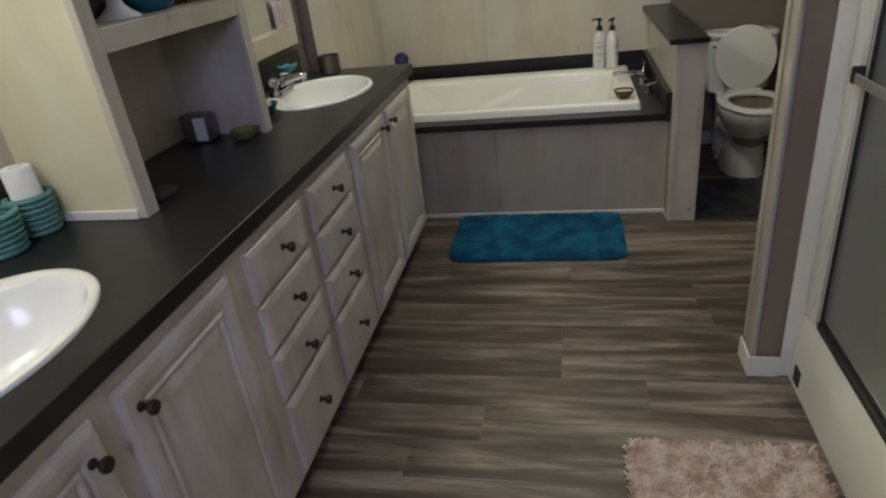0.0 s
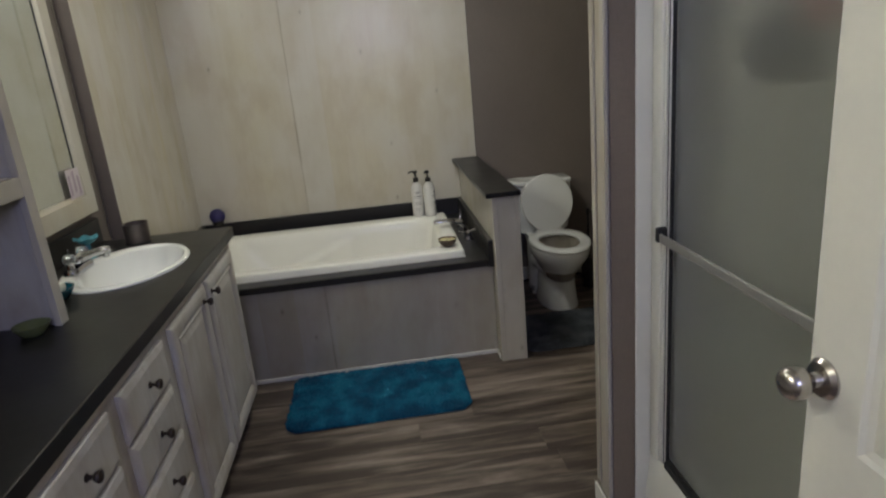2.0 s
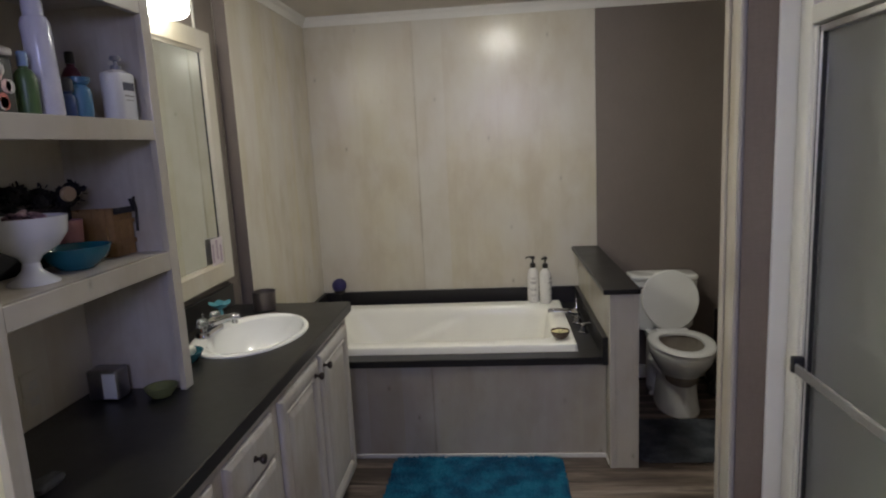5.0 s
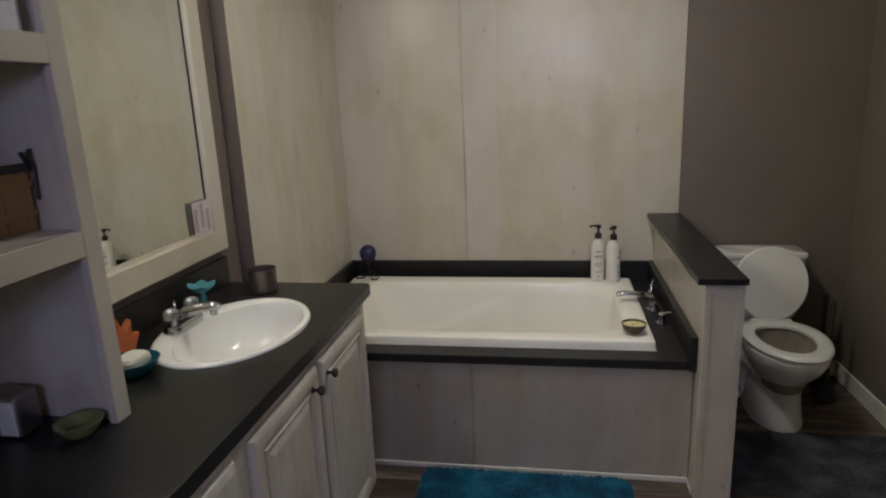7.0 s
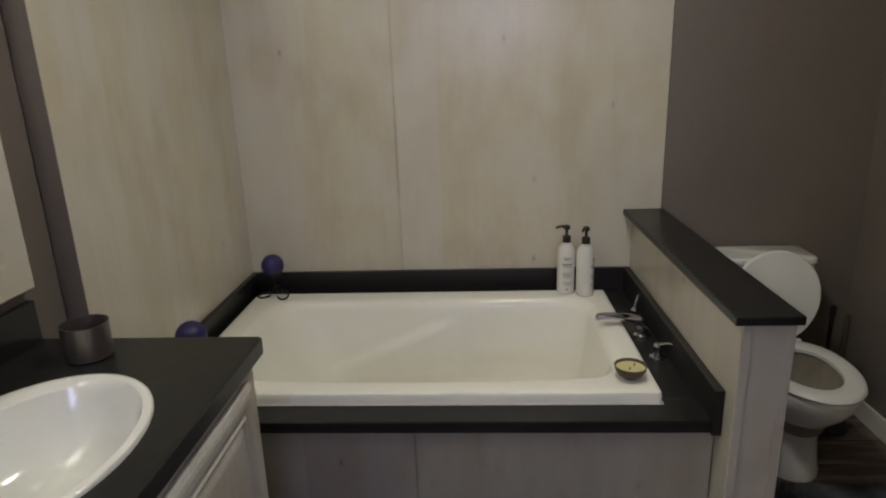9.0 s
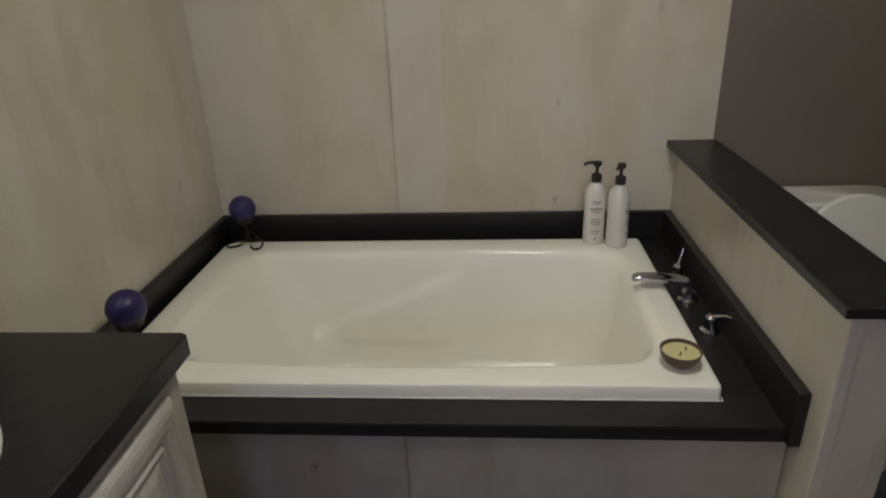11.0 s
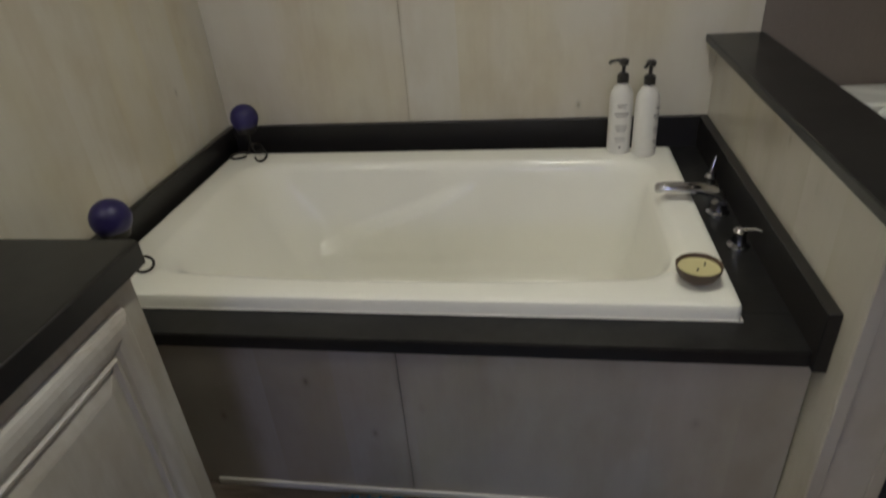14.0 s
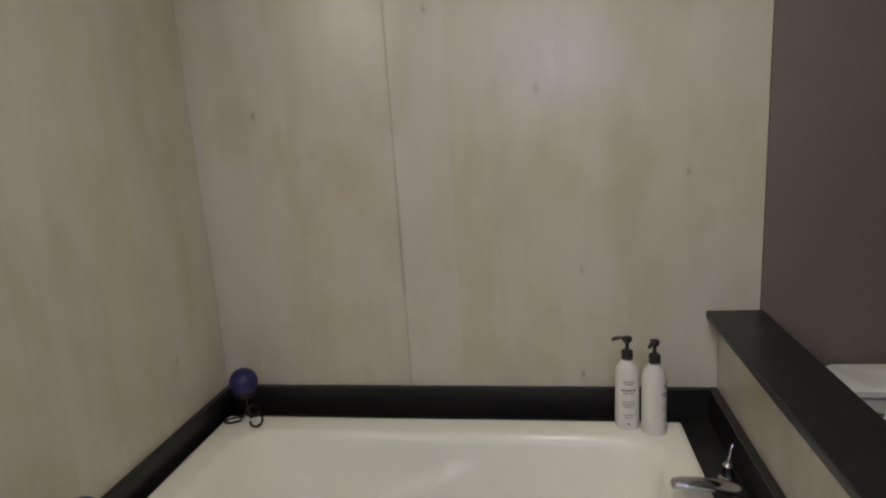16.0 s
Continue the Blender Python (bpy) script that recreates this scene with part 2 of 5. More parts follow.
def frosted():
    m = mat("frosted_glass", (0.66, 0.67, 0.66), 0.29, 0.0, Transmission_Weight=0.97, IOR=1.45)
    fine = noise_tex(m, coords(m, (1, 1, 1)), 180, 2)
    bump(m, fine, 0.05, 0.0005)
    return m


FROST = frosted()


def glow(name, color, strength):
    m = mat(name, (0.8, 0.8, 0.78), 0.4)
    b = m.node_tree.nodes["Principled BSDF"]
    b.inputs["Emission Color"].default_value = (*color, 1)
    b.inputs["Emission Strength"].default_value = strength
    return m


SHADE = glow("lit_opal_glass", WARM, WALL_LAMP)
NEAR_SHADE = glow("bright_opal_glass", WARM, NEAR_LAMP)
DOME = glow("lit_ceiling_dome", WARM, CEILING_LAMP)


def plain(name, color, r=0.45, **kw):
    return speckled(name, color, 0.08, 70, r, 0.04)


# ---- mesh helpers ----


def bm_new():
    return bmesh.new()


def add_box(bm, x0, y0, z0, x1, y1, z1, bevel=0.0, seg=2):
    v = [bm.verts.new(p) for p in ((x0, y0, z0), (x1, y0, z0), (x1, y1, z0), (x0, y1, z0), (x0, y0, z1), (x1, y0, z1), (x1, y1, z1), (x0, y1, z1))]
    fs = [bm.faces.new([v[i] for i in q]) for q in ((0, 3, 2, 1), (4, 5, 6, 7), (0, 1, 5, 4), (1, 2, 6, 5), (2, 3, 7, 6), (3, 0, 4, 7))]
    if bevel:
        es = {e for f in fs for e in f.edges}
        bmesh.ops.bevel(bm, geom=list(es), offset=bevel, segments=seg, affect="EDGES", profile=0.5)
    return bm


def box(*a, **k):
    return add_box(bm_new(), *a, **k)


def loft(rings, cap_a=True, cap_b=True, closed=True, bm=None):
    bm = bm or bm_new()
    vs = [[bm.verts.new(p) for p in r] for r in rings]
    n = len(vs[0])
    for a, b in zip(vs, vs[1:]):
        for i in range(n if closed else n - 1):
            j = (i + 1) % n
            bm.faces.new((a[i], a[j], b[j], b[i]))
    if cap_a:
        bm.faces.new(vs[0][::-1])
    if cap_b:
        bm.faces.new(vs[-1])
    return bm


def lathe(profile, n=24, at=(0, 0, 0), sx=1.0, sy=1.0, cap_a=True, cap_b=True, bm=None):
    rings = [[(at[0] + sx * r * math.cos(2 * math.pi * i / n), at[1] + sy * r * math.sin(2 * math.pi * i / n), at[2] + z) for i in range(n)] for r, z in profile]
    return loft(rings, cap_a, cap_b, bm=bm)


def tube(points, radius, n=10, bm=None, radii=None):
    pts = [Vector(p) for p in points]
    rings = []
    up = Vector((0, 0, 1))
    for i, p in enumerate(pts):
        d = (pts[min(i + 1, len(pts) - 1)] - pts[max(i - 1, 0)]).normalized()
        s = d.cross(up)
        s = s.normalized() if s.length > 0.05 else d.cross(Vector((0, 1, 0))).normalized()
        u = s.cross(d)
        r = radii[i] if radii else radius
        rings.append([p + (s * math.cos(2 * math.pi * k / n) + u * math.sin(2 * math.pi * k / n)) * r for k in range(n)])
    return loft(rings, bm=bm)


def rrect(cx, cy, hx, hy, r, z, k=6, m=10):
    """A rounded rectangle as a ring of points, with k steps a corner and m a side."""
    pts = []
    for q, (sx, sy) in enumerate(((1, 1), (-1, 1), (-1, -1), (1, -1))):
        ox, oy = cx + sx * (hx - r), cy + sy * (hy - r)
        for i in range(k + 1):
            a = math.pi / 2 * (q + i / k)
            pts.append((ox + r * math.cos(a), oy + r * math.sin(a), z))
        a1 = math.pi / 2 * (q + 1)
        nsx, nsy = ((1, 1), (-1, 1), (-1, -1), (1, -1))[(q + 1) % 4]
        p0 = pts[-1]
        p1 = (cx + nsx * (hx - r) + r * math.cos(a1), cy + nsy * (hy - r) + r * math.sin(a1), z)
        for i in range(1, m):
            f = i / m
            pts.append((p0[0] + (p1[0] - p0[0]) * f, p0[1] + (p1[1] - p0[1]) * f, z))
    return pts


def part(name, bm, material, parent=None, label="", smooth=False):
    """Links a bmesh as one mesh object under a thing or a part."""
    me = bpy.data.meshes.new(name)
    bmesh.ops.recalc_face_normals(bm, faces=bm.faces[:])
    bm.to_mesh(me)
    bm.free()
    me.materials.append(material)
    if smooth:
        for p in me.polygons:
            p.use_smooth = True
        me.set_sharp_from_angle(angle=radians(40))
    ob = new(name, me)
    if parent:
        ob.parent = parent
    if label:
        ob["label"] = label
    return ob


def thing(name, label, category, at=None, group="", kind=""):
    ob = new(name)
    ob.empty_display_size = 0.05
    if at is not None:
        ob.matrix_world = at
    return tagged(ob, label, category, group, kind)


def solid(name, bm, material, label, category, group="", kind="", smooth=False):
    return tagged(part(name, bm, material, smooth=smooth), label, category, group, kind)


def share(name, me, parent, at):
    ob = new(name, me)
    ob.parent = parent
    ob.matrix_local = at
    return ob


# ---- the room ----
XW, XC, XE, YN, YS, CZ = -0.941, -0.880, 1.66, 4.372, -1.0, 2.306
STUB_X, STUB_Y0, STUB_Y1 = 0.840, 2.09, 2.182
SHX = 0.94

floor = solid("floor", box(XW - 0.1, YS - 0.1, -0.06, XE + 0.1, YN + 0.1, -0.008), UNDER, "grey-brown wood-look plank floor", "floor", kind="structure")
ceiling = solid("ceiling", box(XW - 0.1, YS - 0.1, CZ, XE + 0.1, YN + 0.1, CZ + 0.08), CEIL, "off-white textured ceiling", "ceiling", kind="structure")

wall_north = solid("wall_north", box(XW - 0.1, YN + 0.008, 0, XE + 0.1, YN + 0.1, CZ), WHITE, "whitewashed plank panel wall behind the bathtub", "wall", kind="structure")
SEAM, JOINT = 0.855, -0.224
part("panel", box(XW, YN, 0, JOINT - 0.0003, YN + 0.008, CZ, bevel=0.001, seg=2), CREAM, wall_north)
part("panel", box(JOINT + 0.0003, YN, 0, SEAM - 0.001, YN + 0.008, CZ, bevel=0.001, seg=2), CREAM, wall_north)
part("panel", box(SEAM + 0.001, YN + 0.002, 0, XE, YN + 0.008, CZ, bevel=0.0012, seg=1), TAUPE, wall_north, "taupe linen-textured panel")

wall_west = solid("wall_west", box(XW - 0.1, YS, 0, XW - 0.008, YN + 0.008, CZ), WHITE, "panelled wall behind the vanity and bathtub", "wall", kind="structure")
GRAYCREAM = 3.248
part("panel", box(XW - 0.008, YS, 0, XW, 1.58, CZ, bevel=0.0012, seg=1), CREAM, wall_west)
part("panel", box(XW - 0.008, 1.581, 0, XW, GRAYCREAM - 0.001, CZ, bevel=0.0012, seg=1), TAUPE, wall_west, "taupe linen-textured panel")
part("furring", box(XW + 0.0005, GRAYCREAM + 0.001, 0, XC - 0.0035, YN - 0.001, CZ - 0.001), TAUPE, wall_west)
part("panel", box(XC - 0.003, GRAYCREAM, 0, XC, YN - 0.001, CZ - 0.001, bevel=0.0008, seg=1), CREAM, wall_west)

wall_east = solid("wall_east", box(XE, 0.9, 0, XE + 0.1, YN + 0.1, CZ), TAUPE, "taupe panelled wall beside the toilet", "wall", kind="structure")
# South wall is out of view; its opening is added for the cool lamp.
wall_south = thing("wall_south", "painted wall with an added window", "wall", kind="structure")
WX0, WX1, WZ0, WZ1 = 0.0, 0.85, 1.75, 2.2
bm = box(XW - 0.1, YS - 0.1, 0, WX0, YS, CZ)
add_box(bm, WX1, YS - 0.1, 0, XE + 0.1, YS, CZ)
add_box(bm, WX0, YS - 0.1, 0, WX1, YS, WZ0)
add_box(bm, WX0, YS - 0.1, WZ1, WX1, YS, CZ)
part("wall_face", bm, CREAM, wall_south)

# wall beside the entry, with the doorway that the open door belongs to
wall_entry = solid("wall_entry", box(0.96, 0.576, 0, 1.06, 1.15, CZ), TAUPE, "taupe wall beside the doorway", "wall", kind="structure")
part("lintel", box(0.96, -0.2, 2.06, 1.06, 0.576, CZ), TAUPE, wall_entry)
part("return", box(0.96, YS, 0, 1.06, -0.2, CZ), TAUPE, wall_entry)
part("back", box(1.06, 0.9, 0, XE, 1.15, CZ), TAUPE, wall_entry)
part("hall_wall", box(XE, YS, 0, XE + 0.1, 0.9, CZ), WHITE, wall_entry)

# wall between shower and toilet
wall_stub = solid("wall_stub", box(STUB_X + 0.012, STUB_Y0, 0, XE, STUB_Y1, CZ), BROWN, "narrow brown partition wall beside the shower", "wall", kind="structure")
part("end_board", box(STUB_X, STUB_Y0 + 0.004, 0, STUB_X + 0.012, STUB_Y1 - 0.004, CZ - 0.002), WASH_DIM, wall_stub, "whitewashed end board")
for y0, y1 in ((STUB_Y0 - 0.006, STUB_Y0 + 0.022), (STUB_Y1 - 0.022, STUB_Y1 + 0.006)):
    part("corner_trim", box(STUB_X - 0.006, y0, 0.09, STUB_X, y1, CZ - 0.003, bevel=0.002), WASH_DIM, wall_stub)
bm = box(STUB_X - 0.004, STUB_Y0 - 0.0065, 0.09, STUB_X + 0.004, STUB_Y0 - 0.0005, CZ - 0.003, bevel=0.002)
part("corner_trim", bm, WASH_DIM, wall_stub)
part("baseboard", box(STUB_X - 0.014, STUB_Y0 - 0.016, 0, STUB_X - 0.0065, STUB_Y1 + 0.01, 0.075, bevel=0.003), WHITE, wall_stub)
part("baseboard", box(STUB_X - 0.006, STUB_Y0 - 0.016, 0, SHX - 0.02, STUB_Y0 - 0.007, 0.075, bevel=0.003), WHITE, wall_stub)

# crown mouldings


def crown(p0, p1, inward):
    ring = []
    for p in (p0, p1):
        ring.append([(p[0] + inward[0] * d, p[1] + inward[1] * d, z) for d, z in ((0.001, CZ - 0.056), (0.006, CZ - 0.056), (0.009, CZ - 0.046), (0.015, CZ - 0.026), (0.027, CZ - 0.013), (0.03, CZ - 0.001), (0.001, CZ - 0.001))])
    return loft(ring)


trim = thing("trim", "white crown moulding round the ceiling", "moulding", kind="structure")
part("crown", crown((XW, YN, 0), (XE, YN, 0), (0, -1)), WHITE, trim)
part("crown", crown((XC, GRAYCREAM, 0), (XC, YN, 0), (1, 0)), WHITE, trim)
part("crown", crown((XE, STUB_Y1, 0), (XE, YN, 0), (-1, 0)), WHITE, trim)
baseboard = thing("baseboard", "white baseboard in the toilet corner", "baseboard", kind="structure")
part("board", box(XE - 0.014, STUB_Y1, 0, XE - 0.001, YN - 0.001, 0.085, bevel=0.003), WHITE, baseboard)
part("board", box(0.87, YN - 0.013, 0, XE - 0.015, YN + 0.0005, 0.085, bevel=0.003), WHITE, baseboard)

# Invented surround for the cool lamp's opening, behind the camera.
added_window = thing("added_window", "added white-framed window, out of view", "window", kind="structure")
part("window_frame", loft([[(x, YS - 0.06, z) for x, z in ((WX0, WZ0), (WX1, WZ0), (WX1, WZ1), (WX0, WZ1))], [(x, YS - 0.06, z) for x, z in ((WX0 + 0.04, WZ0 + 0.04), (WX1 - 0.04, WZ0 + 0.04), (WX1 - 0.04, WZ1 - 0.04), (WX0 + 0.04, WZ1 - 0.04))], [(x, YS - 0.09, z) for x, z in ((WX0 + 0.04, WZ0 + 0.04), (WX1 - 0.04, WZ0 + 0.04), (WX1 - 0.04, WZ1 - 0.04), (WX0 + 0.04, WZ1 - 0.04))]], False, False), WHITE, added_window)

# ---- tub deck, half wall, tub ----
DECK_Z, DECK_Y = 0.509, 3.332
SKIRT_Y = 3.356
deck = thing("tub_deck", "panelled tub surround with a charcoal laminate ledge", "tub deck")
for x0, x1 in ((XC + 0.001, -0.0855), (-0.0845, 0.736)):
    part("panel", box(x0, SKIRT_Y, 0, x1, SKIRT_Y + 0.012, 0.476, bevel=0.001, seg=1), WASH_DIM, deck)
part("base_strip", box(-0.6, SKIRT_Y - 0.008, 0, 0.731, SKIRT_Y - 0.0005, 0.022, bevel=0.003), WHITE, deck)
RX0, RX1, RY0, RY1 = -0.832, 0.613, 3.42, 4.267
for a in ((XC + 0.001, DECK_Y, 0.737, RY0 + 0.03), (XC + 0.001, RY0 + 0.0305, RX0 + 0.03, YN - 0.001), (RX1 - 0.03, RY0 + 0.0305, 0.737, YN - 0.001), (RX0 + 0.0305, RY1 - 0.03, RX1 - 0.0305, YN - 0.001)):
    part("ledge", box(a[0], a[1], 0.476, a[2], a[3], DECK_Z, bevel=0.0008, seg=1), LAMINATE, deck, "charcoal laminate ledge")
part("ledge_edge", box(XC + 0.001, DECK_Y - 0.0025, 0.476, 0.7125, DECK_Y - 0.0003, DECK_Z - 0.003), EDGE, deck)
part("backsplash", box(XC + 0.022, YN - 0.02, DECK_Z, 0.7125, YN - 0.001, 0.609, bevel=0.002), EDGE, deck)
part("backsplash", box(XC + 0.001, DECK_Y + 0.02, DECK_Z, XC + 0.021, YN - 0.001, 0.609, bevel=0.002), EDGE, deck)
part("backsplash", box(0.713, DECK_Y - 0.018, DECK_Z - 0.033, 0.738, YN - 0.001, 0.609, bevel=0.002), EDGE, deck)

PX0, PX1, PY = 0.739, 0.858, 3.252
half_wall = solid("half_wall", box(PX0, PY + 0.008, 0, PX1, YN - 0.001, 0.834), TRIMWASH, "whitewashed half wall with a charcoal cap", "wall", kind="structure")
part("end_board", box(PX0 + 0.004, PY, 0, PX1 - 0.004, PY + 0.0078, 0.833), TRIMWASH, half_wall)
part("corner_trim", box(PX0 - 0.004, PY - 0.004, 0, PX0 + 0.02, PY - 0.0003, 0.833, bevel=0.0015), TRIMWASH, half_wall)
part("corner_trim", box(PX1 - 0.02, PY - 0.004, 0, PX1 + 0.004, PY - 0.0003, 0.833, bevel=0.0015), TRIMWASH, half_wall)
part("corner_trim", box(PX0 - 0.0045, PY - 0.0002, 0, PX0 - 0.0004, PY + 0.024, 0.833, bevel=0.0015), TRIMWASH, half_wall)
part("base_strip", box(PX0 - 0.0085, PY + 0.026, 0, PX0 - 0.005, SKIRT_Y - 0.009, 0.022, bevel=0.001, seg=1), WHITE, half_wall)
part("cap", box(0.702, 3.214, 0.8345, 0.863, YN - 0.001, 0.857, bevel=0.003), LAMINATE, half_wall, "charcoal laminate cap")


def tub_mesh():
    rings = []
    cx, cy, hx, hy = (RX0 + RX1) / 2, (RY0 + RY1) / 2, (RX1 - RX0) / 2, (RY1 - RY0) / 2
    K, M = 8, 40
    for ins, z in ((0.0, 0.5095), (0.0, 0.537), (0.003, 0.544), (0.010, 0.5475), (0.02, 0.548)):
        rings.append(rrect(cx, cy, hx - ins, hy - ins, max(0.014 - ins, 0.006), z, K, M))
    steps = ((0.0, 0.008, 0.003, 0.650, 0.333, 0.10, 0.548), (0.025, 0.009, 0.003, 0.642, 0.327, 0.105, 0.5465), (0.05, 0.011, 0.003, 0.630, 0.319, 0.11, 0.5415), (0.09, 0.014, 0.004, 0.614, 0.309, 0.115, 0.528),
             (0.15, 0.02, 0.004, 0.60, 0.301, 0.12, 0.50), (0.55, 0.07, 0.008, 0.512, 0.268, 0.14, 0.29), (0.7, 0.085, 0.008, 0.482, 0.252, 0.14, 0.222), (0.8, 0.095, 0.008, 0.452, 0.228, 0.135, 0.176), (0.88, 0.10, 0.008, 0.412, 0.192, 0.12, 0.145), (0.95, 0.105, 0.008, 0.355, 0.14, 0.1, 0.128), (1.0, 0.105, 0.008, 0.26, 0.07, 0.05, 0.120))
    ts = [0, 0.025, 0.05, 0.07] + [0.09 + 0.86 * i / 34 for i in range(35)] + [1.0]
    for t in ts:
        for a, b in zip(steps, steps[1:]):
            if a[0] <= t <= b[0] + 1e-9:
                f = (t - a[0]) / (b[0] - a[0])
                _, x, y, ax, ay, r, z = [p + (q - p) * f for p, q in zip(a, b)]
                x, y = x + cx, y + cy
                break
        ring = []
        for px, py, pz in rrect(x, y, ax, ay, r, z, K, M):
            if py < y - ay * 0.5:
                py -= 0.035 * max(0, 1 - ((px - x) / ax) ** 2) * max(0, 1 - t * 1.5)
            if py > y + ay * 0.55 and -0.59 < px - cx < 0.14:
                line = 0.253 + (px - cx + 0.494) * 0.40
                edge = min(1, max(0, (line - pz) / 0.035))
                fade = min(1, (px - cx + 0.59) / 0.34, (0.14 - px + cx) / 0.12)
                py -= 0.035 * edge * edge * (3 - 2 * edge) * max(0, fade) * max(0, min(1, (pz - 0.138) / 0.12))
            ring.append((px, py, pz))
        rings.append(ring)
    return loft(rings, cap_a=False)


bathtub = thing("bathtub", "cream acrylic drop-in bathtub in a charcoal ledge", "bathtub")
part("basin", tub_mesh(), ACRYLIC, bathtub, smooth=True)
for a in ((RX0, RY0 - 0.003, RX1 + 0.003, RY0 - 0.0003), (RX1 + 0.0003, RY0, RX1 + 0.003, RY1), (RX0, RY1 + 0.0003, RX1 + 0.003, RY1 + 0.003)):
    part("caulk", box(a[0], a[1], DECK_Z + 0.0003, a[2], a[3], DECK_Z + 0.004, bevel=0.0008, seg=1), WHITE, bathtub, "white caulk line")
part("drain", lathe([(0.0, 0.1215), (0.028, 0.1215), (0.03, 0.124), (0.022, 0.127), (0.0, 0.127)], 20, (0.19, 3.85, 0), cap_a=False, cap_b=False), CHROME, bathtub, smooth=True)

# ---- vanity: cabinets, worktop, sinks ----
VAN = pose(-0.399, 2.0, 0)
TOP = 0.86


def V(x, y, z=0.0):
    return VAN @ Vector((x, y - 2.0, z))


def put(bm):
    """Moves geometry drawn along the vanity into the room."""
    bmesh.ops.transform(bm, matrix=VAN @ Matrix.Translation((0, -2.0, 0)), verts=bm.verts[:])
    return bm


FACE = -0.026
BACK = -0.5415


def knob_bm():
    bm = lathe([(0.0, 0), (0.009, 0), (0.009, 0.003), (0.005, 0.006), (0.005, 0.014), (0.011, 0.019), (0.014, 0.025), (0.0125, 0.030), (0.006, 0.0325), (0.0, 0.033)], 14, cap_a=False, cap_b=False)
    bmesh.ops.rotate(bm, matrix=Matrix.Rotation(radians(90), 3, "Y"), verts=bm.verts[:])
    return bm


KNOB = None


def add_knob(parent, x, y, z):
    global KNOB
    if KNOB is None:
        ob = part("knob", knob_bm(), BRONZE, parent, "dark bronze knob", smooth=True)
        KNOB = ob.data
    else:
        ob = new("knob", KNOB)
        ob.parent = parent
        ob["label"] = "dark bronze knob"
    ob.matrix_local = VAN @ pose(x, y - 2.0, z)


def drawer_front(y0, y1, z0, z1):
    """A slab front with a wide chamfered border."""
    x = FACE
    rings = [[(x + d, *p) for p in ((y0 + i, z0 + i), (y1 - i, z0 + i), (y1 - i, z1 - i), (y0 + i, z1 - i))] for d, i in ((0, 0), (0.008, 0), (0.012, 0.003), (0.017, 0.014), (0.018, 0.018))]
    return put(loft(rings))


def door_front(y0, y1, z0, z1):
    """A raised-panel door: frame, sunk bead, raised field."""
    x = FACE
    prof = ((0, 0), (0.007, 0), (0.0125, 0.003), (0.0165, 0.009), (0.0182, 0.018), (0.0178, 0.034), (0.0155, 0.044), (0.0105, 0.05), (0.0105, 0.053), (0.0155, 0.057), (0.0155, 0.0605), (0.0085, 0.066), (0.0085, 0.069), (0.0145, 0.088), (0.0155, 0.094))
    rings = [[(x + d, *p) for p in ((y0 + i, z0 + i), (y1 - i, z0 + i), (y1 - i, z1 - i), (y0 + i, z1 - i))] for d, i in prof]
    return put(loft(rings))


def cabinet(name, label, y0, y1, fronts):
    """A cabinet unit: carcass, toe board, and fronts of (kind, y0, y1, z0, z1, knob y, knob z)."""
    c = thing(name, label, "cabinet", group="vanity cabinets")
    a, b = y0 + 0.0005, y1 - 0.0005
    inner = (BACK + 0.006, FACE - 0.019, a + 0.016, b - 0.016)
    rings = [[(x0, y0_, z), (x1, y0_, z), (x1, y1_, z), (x0, y1_, z)] for (x0, x1, y0_, y1_), z in (((BACK, FACE - 0.0005, a, b), 0.10), ((BACK, FACE - 0.0005, a, b), 0.818), (inner, 0.818), (inner, 0.116))]
    bm = loft(rings)
    part("body", put(bm), CABINET, c)
    part("toe_board", put(box(FACE - 0.075, y0 + 0.0005, 0.001, FACE - 0.06, y1 - 0.0005, 0.10)), CABINET, c)
    for kind, a, b, z0, z1, ky, kz in fronts:
        f = part(kind, (door_front if kind == "door" else drawer_front)(a, b, z0, z1), CABINET, c)
        add_knob(f, FACE + 0.0175, ky, kz)
    return c


def stack(a, b):
    m = (a + b) / 2
    return [("drawer", a, b, z0, z1, m, (z0 + z1) / 2 + d) for z0, z1, d in ((0.65, 0.778, 0.006), (0.508, 0.637, 0.003), (0.363, 0.492, 0.0), (0.118, 0.347, 0.006))]


cabinet("vanity_sink_cabinet", "white painted raised-panel cabinet under a sink", 0.53, 1.425, [("door", 0.585, 0.96, 0.118, 0.778, 0.925, 0.722), ("door", 1.012, 1.385, 0.118, 0.778, 1.046, 0.725)])
cabinet("vanity_drawer_cabinet", "white painted four-drawer vanity cabinet", 1.425, 1.82, stack(1.47, 1.785))
cabinet("vanity_drawer_cabinet", "white painted four-drawer vanity cabinet", 1.82, 2.2, stack(1.85, 2.165))
cabinet("vanity_sink_cabinet", "white painted raised-panel cabinet beside the bathtub", 2.2, 3.112, [("door", 2.235, 2.628, 0.118, 0.778, 2.572, 0.732), ("door", 2.655, 3.064, 0.118, 0.778, 2.683, 0.732)])

SINKS = [(-0.672, 0.99, 0.2, 0.275), (-0.665, 2.672, 0.2, 0.268)]


